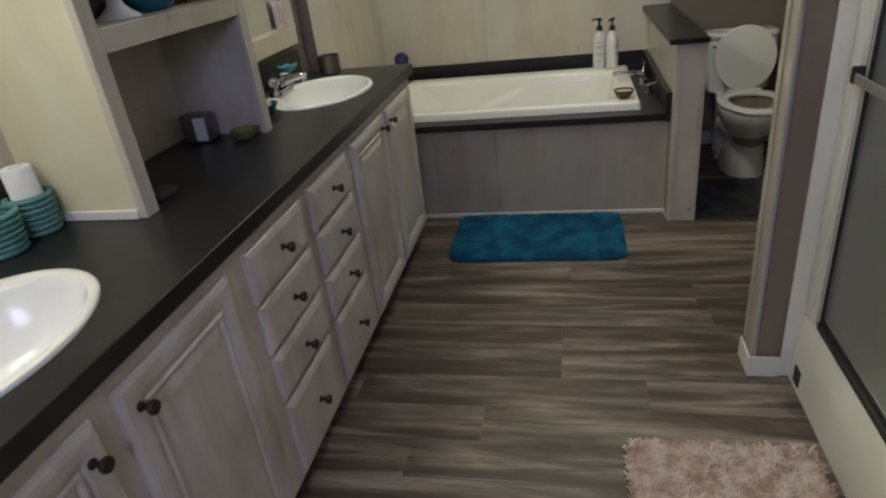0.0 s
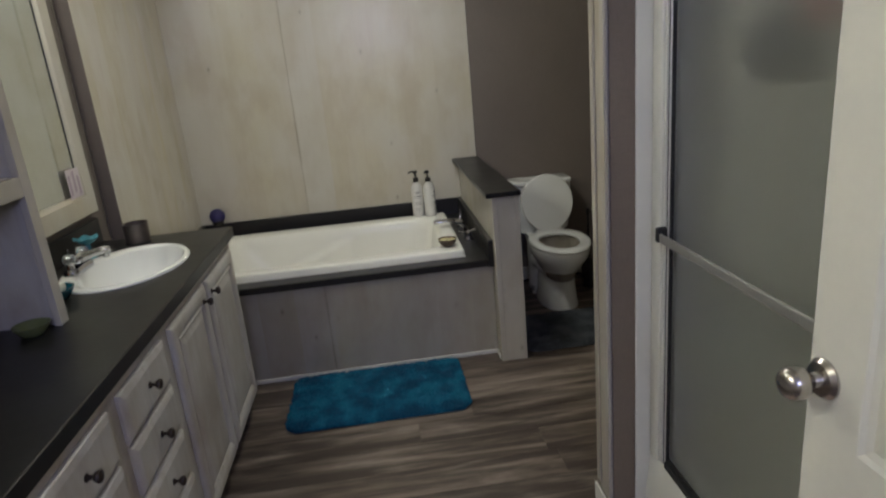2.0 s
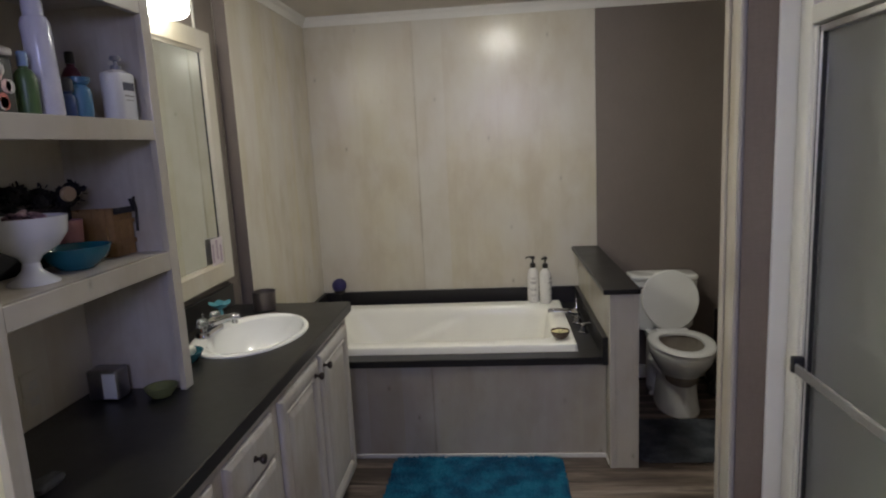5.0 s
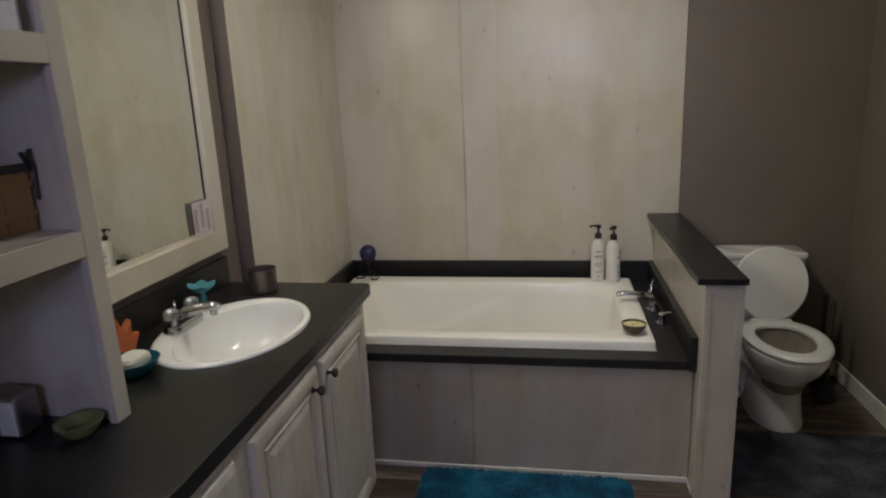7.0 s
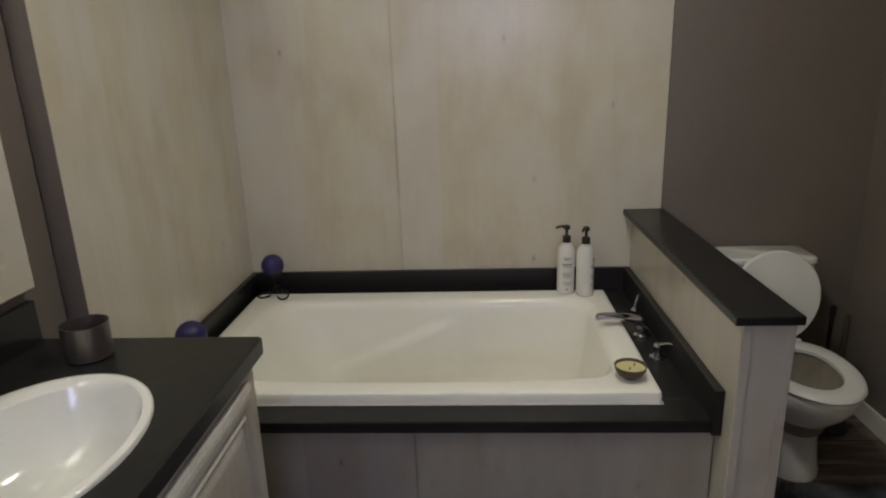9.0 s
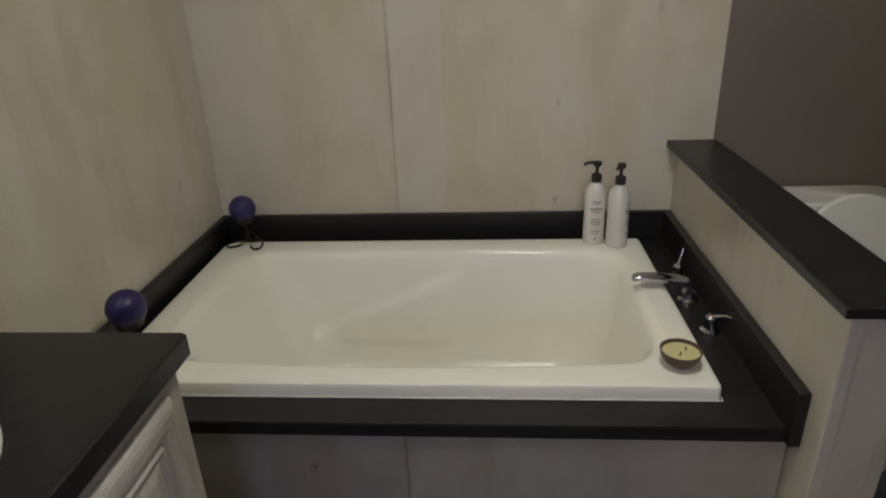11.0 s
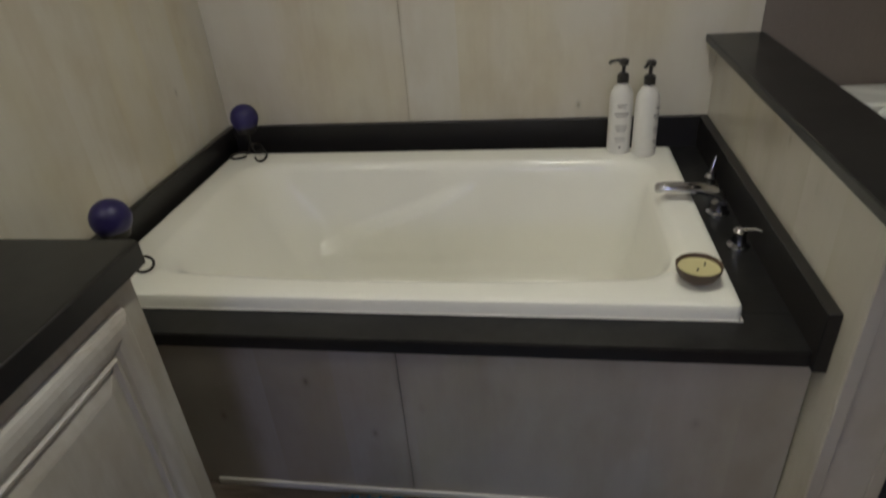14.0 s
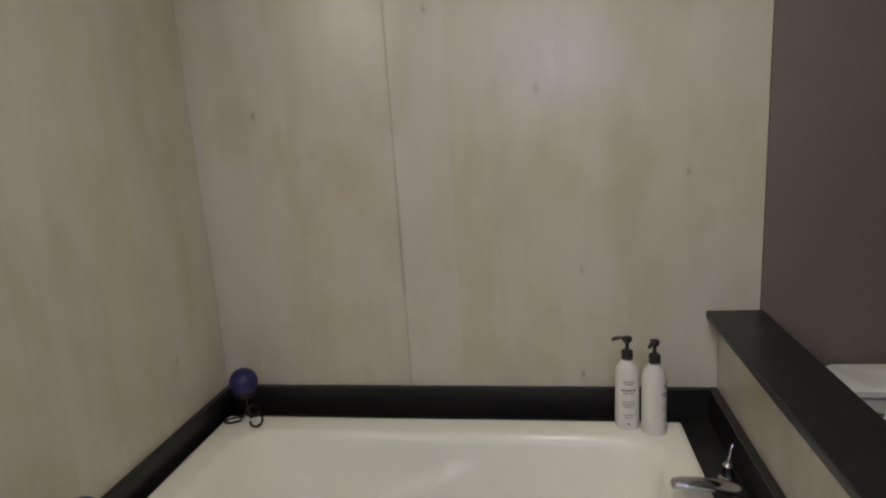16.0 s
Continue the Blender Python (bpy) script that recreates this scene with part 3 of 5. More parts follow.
def worktop():
    """The slab with an oval cut-out for each sink; drawn along the vanity."""
    bm = bm_new()
    inv = (VAN @ Matrix.Translation((0, -2.0, 0))).inverted()
    xb, xf = BACK, -0.006
    cuts = []
    for sx, sy, ax, ay in SINKS:
        p = inv @ Vector((sx, sy, 0))
        cuts.append((p.x, p.y, ax - 0.02, ay - 0.02))
    ys = [0.53]
    for cx, cy, ax, ay in cuts:
        ys += [cy - 0.3, cy + 0.3]
    ys.append(3.128)
    for k in (0, 2, 4):
        v = [bm.verts.new(p) for p in ((xb, ys[k], TOP), (xf, ys[k], TOP), (xf, ys[k + 1], TOP), (xb, ys[k + 1], TOP))]
        bm.faces.new(v)
    n = 48
    for (cx, cy, ax, ay), a, b in zip(cuts, (ys[1], ys[3]), (ys[2], ys[4])):
        inner, outer, low = [], [], []
        for i in range(n):
            t = 2 * math.pi * (i + 0.5) / n
            c, s = math.cos(t), math.sin(t)
            inner.append(bm.verts.new((cx + ax * c, cy + ay * s, TOP)))
            low.append(bm.verts.new((cx + ax * c, cy + ay * s, TOP - 0.04)))
            hx = (xf - cx) if c > 0 else (cx - xb)
            k = min(hx / max(abs(c), 1e-6), 0.3 / max(abs(s), 1e-6))
            outer.append([cx + k * c, cy + k * s])
        for qx, qy in ((xb, a), (xb, b), (xf, a), (xf, b)):
            j = min(range(n), key=lambda i: (outer[i][0] - qx) ** 2 + (outer[i][1] - qy) ** 2)
            outer[j] = [qx, qy]
        ov = [bm.verts.new((x, y, TOP)) for x, y in outer]
        for i in range(n):
            j = (i + 1) % n
            bm.faces.new((inner[i], ov[i], ov[j], inner[j]))
            bm.faces.new((inner[i], inner[j], low[j], low[i]))
    bmesh.ops.remove_doubles(bm, verts=bm.verts[:], dist=0.0001)
    return put(bm)


counter = thing("vanity_worktop", "charcoal laminate vanity worktop with black edge", "worktop")
part("slab", worktop(), LAMINATE, counter)
part("front_edge", put(box(-0.024, 0.53, TOP - 0.042, 0.0, 3.128, TOP - 0.0006, bevel=0.004, seg=3)), EDGE, counter)
part("end_edge", put(box(BACK, 3.104, TOP - 0.042, -0.0245, 3.128, TOP - 0.0006, bevel=0.003)), EDGE, counter)
part("backsplash", box(XW + 0.001, 2.19, TOP + 0.0005, XW + 0.019, 3.128, TOP + 0.098, bevel=0.002), EDGE, counter, "black laminate backsplash")
part("backsplash", box(XW + 0.001, 0.53, TOP + 0.0005, XW + 0.019, 1.494, TOP + 0.098, bevel=0.002), EDGE, counter, "black laminate backsplash")


def sink(sx, sy, ax, ay, group):
    s = thing("sink", "white oval drop-in porcelain sink", "sink", group=group)
    prof = ((1.0, 0.0005), (1.0, 0.004), (0.985, 0.0085), (0.95, 0.0105), (0.90, 0.009), (0.865, 0.002), (0.84, -0.015), (0.78, -0.06), (0.66, -0.105), (0.45, -0.13), (0.2, -0.138), (0.09, -0.14))
    n = 56
    rings = []
    for i, (k, z) in enumerate(prof):
        sh = 0.018 if 3 < i else 0.0
        f = 0.0 if i <= 3 else min(1, (i - 3) / 2)
        rings.append([(sx + sh * f + (ax * k - 0.012 * f) * math.cos(2 * math.pi * a / n), sy + ay * k * math.sin(2 * math.pi * a / n), TOP + z) for a in range(n)])
    part("bowl", loft(rings, cap_a=False), PORCELAIN, s, smooth=True)
    part("drain", lathe([(0.0, -0.139), (0.02, -0.139), (0.023, -0.1365), (0.016, -0.135), (0.0, -0.136)], 18, (sx + 0.018, sy, TOP), cap_a=False, cap_b=False), CHROME, s, smooth=True)
    return s


for a in SINKS:
    sink(*a, "vanity sinks")

CLEAR = mat("clear_acrylic", (0.85, 0.87, 0.9), 0.06, 0.0, Transmission_Weight=0.85, IOR=1.45)


def faucet(x, y, z):
    f = thing("sink_faucet", "chrome two-handle faucet with clear acrylic knobs", "faucet")
    part("base_plate", loft([rrect(x, y, 0.026, 0.078, 0.025, z), rrect(x, y, 0.026, 0.078, 0.025, z + 0.012), rrect(x, y, 0.02, 0.072, 0.019, z + 0.02)]), CHROME, f, smooth=True)
    rings = []
    for dx, w, h, dz in ((-0.022, 0.02, 0.012, 0.022), (-0.012, 0.025, 0.02, 0.031), (0.012, 0.025, 0.021, 0.04), (0.04, 0.021, 0.016, 0.05), (0.07, 0.018, 0.0135, 0.058), (0.098, 0.0175, 0.0135, 0.062), (0.112, 0.0155, 0.012, 0.0605), (0.119, 0.009, 0.007, 0.0585)):
        rings.append([(x + dx, y + w * math.cos(2 * math.pi * k / 18), z + dz + h * math.sin(2 * math.pi * k / 18)) for k in range(18)])
    part("spout", loft(rings), CHROME, f, smooth=True)
    part("aerator", lathe([(0.0095, 0.036), (0.0105, 0.038), (0.0105, 0.052)], 16, (x + 0.1, y, z)), CHROME, f, smooth=True)
    part("lift_rod", tube([(x - 0.02, y, z + 0.018), (x - 0.022, y, z + 0.075)], 0.003, 8), CHROME, f)
    for s in (-1, 1):
        yy = y + s * 0.052
        h = part("handle", lathe([(0.013, 0.018), (0.011, 0.034), (0.014, 0.036)], 16, (x, yy, z)), CHROME, f, smooth=True)
        k = lathe([(0.008, 0.0365), (0.019, 0.04), (0.0225, 0.05), (0.021, 0.062), (0.013, 0.068)], 8, (x, yy, z))
        part("grip", k, CLEAR, h, "clear faceted acrylic grip")
    return f


faucet(-0.823, 2.67, TOP + 0.0095)

# ---- open shelf tower on the worktop ----
TF, TY0, TY1 = -0.249, 1.509, 2.184
TWALL = -0.5415
tower = thing("shelf_tower", "whitewashed open shelf tower standing on the worktop", "shelf unit")
part("side_panel", put(box(TWALL, TY0, TOP + 0.0005, TF - 0.02, TY0 + 0.02, CZ - 0.002)), BUTTER, tower, "yellow cream side panel, warmed for the vanity light")
part("side_panel", put(box(TWALL, TY1 - 0.02, TOP + 0.0005, TF - 0.02, TY1, CZ - 0.002)), CABINET, tower)
for a, b in ((TY0 - 0.004, TY0 + 0.042), (TY1 - 0.038, TY1 + 0.004)):
    part("stile", put(box(TF - 0.0195, a, TOP + 0.0005, TF, b, CZ - 0.002, bevel=0.002)), TRIMWASH, tower, "whitewashed face-frame stile")
SHELVES = (1.214, 1.568, 1.89)
for z in SHELVES:
    part("shelf", put(box(TWALL, TY0 + 0.0205, z + 0.03, TF - 0.02, TY1 - 0.0205, z + 0.05)), CABINET, tower)
    part("rail", put(box(TF - 0.0195, TY0 + 0.0425, z, TF - 0.001, TY1 - 0.0385, z + 0.051, bevel=0.002)), TRIMWASH, tower, "whitewashed shelf edge")
part("rail", put(box(TF - 0.0195, TY0 + 0.0425, 2.18, TF - 0.001, TY1 - 0.0385, CZ - 0.002, bevel=0.002)), TRIMWASH, tower)
part("back_panel", put(box(TWALL - 0.004, TY0 + 0.02, TOP + 0.0005, TWALL + 0.004, TY1 - 0.02, CZ - 0.002)), CREAM, tower)
part("base_strip", put(box(TWALL, TY0 - 0.010, TOP + 0.0005, TF - 0.0205, TY0 - 0.0003, TOP + 0.022, bevel=0.002)), WHITE, tower)

# ---- mirror and wall light ----
MY0, MY1, MZ0, MZ1 = 2.2, 3.127, 0.988, 2.02


def mirror_frame(x0, y0, y1, z0, z1, w=0.09, d=0.03):
    rings = []
    for dx, i in ((0, 0), (d - 0.003, 0), (d, 0.004), (d, w - 0.016), (d - 0.006, w - 0.008), (d - 0.008, w), (0.016, w)):
        rings.append([(x0 + dx, y0 + i, z0 + i), (x0 + dx, y1 - i, z0 + i), (x0 + dx, y1 - i, z1 - i), (x0 + dx, y0 + i, z1 - i)])
    return loft(rings, False, False)


wall_mirror = thing("wall_mirror", "large wall mirror in a cream wooden frame above the sink", "mirror")
part("frame", mirror_frame(XW + 0.001, MY0, MY1, MZ0, MZ1), CREAM, wall_mirror)
part("glass", box(XW + 0.012, MY0 + 0.086, MZ0 + 0.086, XW + 0.019, MY1 - 0.086, MZ1 - 0.086), MIRROR, wall_mirror)
part("inner_bead", box(XW + 0.0192, MY1 - 0.096, MZ0 + 0.091, XW + 0.0215, MY1 - 0.091, MZ1 - 0.091), BLACK, wall_mirror)

def opal(y0, y1, z0, z1, x0, x1):
    cy, cz, hy, hz = (y0 + y1) / 2, (z0 + z1) / 2, (y1 - y0) / 2, (z1 - z0) / 2
    rings = []
    for k, x in ((1.0, x0), (1.0, x1 - 0.04), (0.96, x1 - 0.015), (0.86, x1)):
        rings.append([(x, a, b) for a, b, _ in rrect(cy, cz, hy * k, hz * k, 0.03 * k, 0, 5, 3)])
    return loft(rings)


def vanity_light(y, material):
    """A backplate above a mirror with two opal shades side by side."""
    w = thing("vanity_light", "lit vanity wall light with opal glass above the mirror", "wall light", group="vanity lights")
    part("backplate", box(XW + 0.001, y - 0.26, 2.045, XW + 0.03, y + 0.28, 2.155, bevel=0.004), WHITE, w)
    for a in (y - 0.25, y):
        part("shade", opal(a, a + 0.235, 2.003, 2.176, XW + 0.031, XW + 0.125), material, w, "lit opal glass shade", smooth=True)


vanity_light(2.56, SHADE)
vanity_light(0.9, NEAR_SHADE)
part("seam_strip", box(XW + 0.001, 3.045, MZ1 + 0.001, XW + 0.008, 3.06, CZ - 0.002, bevel=0.002), WHITE, wall_west)

note = thing("paper_card", "pale pink card tucked into the mirror frame", "card")
part("card", box(XW + 0.0305, 2.93, 1.072, XW + 0.032, 3.035, 1.182), plain("card_pink", (0.64, 0.57, 0.59), 0.7), note)
for k, (a, z, h) in enumerate(((2.936, 1.085, 0.075), (2.972, 1.094, 0.08), (3.006, 1.082, 0.07))):
    part("print", box(XW + 0.0322, a, z, XW + 0.0326, a + 0.018, z + h), plain("card_print", (0.44, 0.35, 0.41), 0.7), note)

# ---- ceiling light ----
ceil_light = thing("ceiling_light", "lit flush dome ceiling light with a chrome finial", "ceiling light")
CLX, CLY = 0.31, 3.19
part("canopy", lathe([(0.13, -0.001), (0.13, -0.006), (0.12, -0.012)], 32, (CLX, CLY, CZ)), CHROME, ceil_light, smooth=True)
part("dome", lathe([(0.108, -0.0125), (0.106, -0.03), (0.09, -0.045), (0.055, -0.053), (0.012, -0.055)], 32, (CLX, CLY, CZ)), DOME, ceil_light, "lit frosted glass dome", smooth=True)
part("finial", lathe([(0.012, -0.0555), (0.014, -0.059), (0.007, -0.064), (0.008, -0.068), (0.002, -0.072)], 14, (CLX, CLY, CZ)), CHROME, ceil_light, smooth=True)

# ---- shower ----
SH_Y1, SH_Y0, SH_T = STUB_Y0 - 0.001, 1.16, 1.878
shower = thing("shower_stall", "white fibreglass shower stall with a frosted glass door", "shower")
SXF = 0.962
part("flange", box(SXF - 0.042, SH_Y1 - 0.008, 0.0, XE - 0.1, SH_Y1, SH_T, bevel=0.003), FIBERGLASS, shower)
part("post", box(SXF, SH_Y1 - 0.066, 0.24, SXF + 0.07, SH_Y1 - 0.009, 1.822, bevel=0.008), FIBERGLASS, shower, smooth=True)
part("curb", loft([[(SXF - 0.012, y, 0.001), (SXF - 0.008, y, 0.12), (SXF + 0.004, y, 0.225), (SXF + 0.018, y, 0.239), (SXF + 0.11, y, 0.239), (SXF + 0.11, y, 0.001)] for y in (SH_Y0, SH_Y1 - 0.009)]), FIBERGLASS, shower, smooth=True)
part("header", box(SXF - 0.002, SH_Y0, 1.738, SXF + 0.068, SH_Y1 - 0.067, 1.778, bevel=0.004), FIBERGLASS, shower, smooth=True)
part("back_wall", box(XE - 0.1, SH_Y0, 0.0, XE - 0.07, SH_Y1 - 0.009, SH_T, bevel=0.004), FIBERGLASS, shower)
part("end_wall", box(SXF + 0.112, SH_Y1 - 0.016, 0.0, XE - 0.101, SH_Y1 - 0.009, SH_T - 0.01, bevel=0.004), FIBERGLASS, shower)
part("pan", box(SXF + 0.112, SH_Y0, 0.0, XE - 0.101, SH_Y1 - 0.017, 0.08, bevel=0.004), FIBERGLASS, shower)
part("vent_hole", box(SXF - 0.0135, 1.995, 0.022, SXF - 0.004, 2.04, 0.078), GASKET, shower, "black overflow opening")
part("ledge", box(SXF + 0.07, SH_Y0, 1.761, XE - 0.101, 1.85, 1.777, bevel=0.004), FIBERGLASS, shower)

shower_door = thing("shower_door", "aluminium-framed frosted glass shower door", "shower door")
DX = SXF + 0.018
GY1, GY0, GZ0, GZ1 = SH_Y1 - 0.072, SH_Y0 + 0.02, 0.245, 1.731
part("jamb", box(DX - 0.012, GY1 - 0.006, GZ0, DX + 0.022, GY1 + 0.004, GZ1, bevel=0.002), FIBERGLASS, shower_door)
part("jamb_shadow", box(DX - 0.006, GY1 - 0.013, GZ0, DX + 0.018, GY1 - 0.0065, GZ1), GASKET, shower_door)
part("stile", box(DX - 0.008, GY1 - 0.022, GZ0 + 0.003, DX + 0.018, GY1 - 0.0135, GZ1 - 0.003, bevel=0.002), BAR, shower_door)
part("gasket", box(DX - 0.006, GY1 - 0.0275, GZ0 + 0.003, DX + 0.016, GY1 - 0.0225, GZ1 - 0.003), GASKET, shower_door)
part("top_track", box(DX - 0.014, GY0, GZ1 - 0.014, DX + 0.022, GY1 - 0.0275, GZ1, bevel=0.002), ALU, shower_door)
part("sill_track", box(DX - 0.014, GY0, GZ0, DX + 0.022, GY1 - 0.0275, GZ0 + 0.022, bevel=0.003), GASKET, shower_door)
part("gasket", box(DX - 0.003, GY0, GZ0 + 0.0225, DX + 0.014, GY1 - 0.0275, GZ0 + 0.03), GASKET, shower_door)
pane = part("pane", box(DX + 0.003, GY0, GZ0 + 0.0305, DX + 0.009, GY1 - 0.028, GZ1 - 0.0145), FROST, shower_door, "frosted glass pane")
pane.visible_shadow = False
part("towel_bar", box(DX - 0.034, GY0 + 0.05, 0.939, DX - 0.026, GY1 - 0.02, 0.965, bevel=0.004), TBAR, shower_door, "aluminium towel bar")
part("bar_bracket", box(DX - 0.037, GY1 - 0.02, 0.938, DX - 0.008, GY1 - 0.003, 0.978, bevel=0.004), GASKET, shower_door, "black bracket")

# hanging in the shower, and standing on its top
caddy = thing("shower_pouf", "dark mesh bath pouf hanging inside the shower", "bath pouf")
bm = bmesh.new()
bmesh.ops.create_icosphere(bm, subdivisions=3, radius=0.075)
for v in bm.verts:
    v.co *= 1 + 0.14 * noise.noise(v.co * 30)
bmesh.ops.translate(bm, vec=(1.09, 1.735, 1.412), verts=bm.verts[:])
part("pouf", bm, plain("pouf_dark", (0.012, 0.012, 0.016), 0.9), caddy, smooth=True)
part("cord", tube([(1.09, 1.735, 1.482), (1.09, 1.735, 1.65), (1.09, 1.735, 1.762)], 0.004, 6), BLACK, caddy)
scrubber = thing("shower_scrubber", "dark bath scrubber hanging inside the shower", "bath scrubber")
bm = bmesh.new()
bmesh.ops.create_icosphere(bm, subdivisions=3, radius=0.06)
for v in bm.verts:
    v.co = Vector((v.co.x * 0.6, v.co.y * 1.25, v.co.z * 0.8)) * (1 + 0.2 * noise.noise(v.co * 28))
bmesh.ops.translate(bm, vec=(1.056, 1.65, 1.6), verts=bm.verts[:])
part("bristles", bm, plain("scrubber_dark", (0.018, 0.02, 0.02), 0.9), scrubber, smooth=True)
part("cord", tube([(1.056, 1.65, 1.62), (1.056, 1.65, 1.762)], 0.004, 6), BLACK, scrubber)
red_towel = thing("wash_cloth", "dull red wash cloth hanging inside the shower", "cloth")
bm = bm_new()
rings = []
for i in range(9):
    z = 1.45 + 0.311 * i / 8
    rings.append([(1.1 + 0.012 * math.sin(14 * u + i * 0.2) + (0.01 if s else 0), 1.6 + u * 0.12, z) for s in (0, 1) for u in ([k / 8 for k in range(9)] if not s else [1 - k / 8 for k in range(9)])])
loft(rings, bm=bm)
part("cloth", bm, plain("dull_red_cloth", (0.22, 0.06, 0.05), 0.95), red_towel, smooth=True)


def bottle(name, label, x, y, z, r, h, color, cap, neck=0.4, sy=1.0, cap_h=0.03, group="", rough_=0.35):
    b = thing(name, label, "bottle", group=group)
    part("body", lathe([(r * 0.92, 0.0005), (r, 0.006), (r, h * 0.72), (r * 0.93, h * 0.82), (r * 0.65, h * 0.92), (r * neck, h * 0.96), (r * neck, h)], 22, (x, y, z), 1, sy), plain(name + "_body", color, rough_), b, smooth=True)
    part("cap", lathe([(r * neck * 1.15, h + 0.0005), (r * neck * 1.15, h + cap_h * 0.9), (r * neck * 0.9, h + cap_h)], 18, (x, y, z), 1, sy), plain(name + "_cap", cap, 0.35), b, smooth=True)
    return b


bottle("shampoo_bottle", "dark shampoo bottle with a pale cap on the shower top", 1.09, 1.72, 1.7775, 0.03, 0.13, (0.05, 0.04, 0.05), (0.6, 0.55, 0.5))
bottle("conditioner_bottle", "purple-black bottle on the shower top", 1.10, 1.60, 1.7775, 0.034, 0.15, (0.05, 0.03, 0.09), (0.55, 0.55, 0.6))

# ---- open entry door ----
door_1 = thing("door_1", "open white moulded four-panel door with a nickel knob", "door", kind="structure")
EDX, EDY1, EDY0, EDH = 0.88, 1.316, 0.555, 2.03


def moulded_door():
    """The leaf, with sunk moulded panels on the face towards the room."""
    bm = box(EDX + 0.008, EDY0, 0.012, EDX + 0.035, EDY1, EDH)
    w = EDY1 - EDY0
    cols = ((EDY0 + 0.11, EDY0 + w / 2 - 0.05), (EDY0 + w / 2 + 0.05, EDY1 - 0.11))
    rows = ((0.19, 0.72), (0.842, 1.88))
    ys = [EDY0, cols[0][0], cols[0][1], cols[1][0], cols[1][1], EDY1]
    zs = [0.012, rows[0][0], rows[0][1], rows[1][0], rows[1][1], EDH]
    for i in range(5):
        for j in range(5):
            y0, y1, z0, z1 = ys[i], ys[i + 1], zs[j], zs[j + 1]
            if i in (1, 3) and j in (1, 3):
                rings = [[(EDX + d, y0 + k, z0 + k), (EDX + d, y1 - k, z0 + k), (EDX + d, y1 - k, z1 - k), (EDX + d, y0 + k, z1 - k)] for d, k in ((0, 0), (0.004, 0.009), (0.006, 0.022), (0.005, 0.028), (0.0015, 0.05), (0.001, 0.055))]
                loft(rings, False, True, bm=bm)
            else:
                bm.faces.new([bm.verts.new(p) for p in ((EDX, y0, z0), (EDX, y1, z0), (EDX, y1, z1), (EDX, y0, z1))])
    for y in (EDY0, EDY1):
        bm.faces.new([bm.verts.new(p) for p in ((EDX, y, 0.012), (EDX + 0.008, y, 0.012), (EDX + 0.008, y, EDH), (EDX, y, EDH))])
    for z in (0.012, EDH):
        bm.faces.new([bm.verts.new(p) for p in ((EDX, EDY0, z), (EDX + 0.008, EDY0, z), (EDX + 0.008, EDY1, z), (EDX, EDY1, z))])
    bmesh.ops.remove_doubles(bm, verts=bm.verts[:], dist=0.0003)
    return bm


part("leaf", moulded_door(), DOORWHITE, door_1)
bm = lathe([(0.0, 0.0), (0.033, 0.0), (0.033, 0.004), (0.027, 0.011), (0.0135, 0.012), (0.011, 0.022), (0.0145, 0.027), (0.021, 0.032), (0.0258, 0.041), (0.027, 0.051), (0.0255, 0.06), (0.019, 0.068), (0.009, 0.072), (0.0, 0.073)], 28, cap_a=False, cap_b=False)
bmesh.ops.rotate(bm, matrix=Matrix.Rotation(radians(-90), 3, "Y"), verts=bm.verts[:])
bmesh.ops.translate(bm, vec=(EDX - 0.0005, EDY1 - 0.034, 0.929), verts=bm.verts[:])
part("door_knob", bm, NICKEL, door_1, "brushed nickel knob", smooth=True)
for z in (0.25, 1.05, 1.8):
    part("hinge", tube([(EDX + 0.04, EDY0 - 0.006, z - 0.045), (EDX + 0.04, EDY0 - 0.006, z + 0.045)], 0.006, 8), NICKEL, door_1)
part("casing", box(EDX + 0.045, 0.508, 0, 0.959, 0.575, 2.1, bevel=0.004), DOORWHITE, door_1)

# ---- toilet ----
toilet = thing("toilet", "white porcelain toilet with the lid up", "toilet")
TX = 1.222


def oval(cx, cy, ax, front, back, z, n=36):
    pts = []
    for i in range(n):
        t = 2 * math.pi * i / n
        c, s = math.cos(t), math.sin(t)
        ay = back if s > 0 else front
        e = 0.85 if s > 0 else 1.0
        pts.append((cx + ax * math.copysign(abs(c) ** e, c), cy + ay * math.copysign(abs(s) ** e, s), z))
    return pts


by = 3.868
outside = ((0.06, 0.112, 0.172, 0.25, 0.0), (0.06, 0.112, 0.172, 0.25, 0.016), (0.06, 0.106, 0.166, 0.245, 0.035), (0.06, 0.098, 0.156, 0.24, 0.11), (0.055, 0.092, 0.153, 0.24, 0.175), (0.04, 0.096, 0.162, 0.24, 0.215), (0.02, 0.118, 0.186, 0.245, 0.255),
           (0.005, 0.142, 0.215, 0.25, 0.295), (0, 0.158, 0.238, 0.253, 0.335), (0, 0.165, 0.249, 0.255, 0.365), (0, 0.166, 0.251, 0.255, 0.378), (0, 0.162, 0.247, 0.25, 0.385), (0, 0.116, 0.19, 0.14, 0.386))
rings = [oval(TX, by + d, w, f, k, z) for d, w, f, k, z in outside]
part("bowl", loft(rings, cap_b=False), PORCELAIN, toilet, smooth=True)
# The bowl's inner shade is painted into the dark inside and water.
inside = [oval(TX, by, w, f, k, z) for w, f, k, z in ((0.1158, 0.1898, 0.1398, 0.3858), (0.113, 0.186, 0.136, 0.35), (0.104, 0.165, 0.125, 0.27), (0.085, 0.12, 0.10, 0.19), (0.05, 0.06, 0.05, 0.14))]
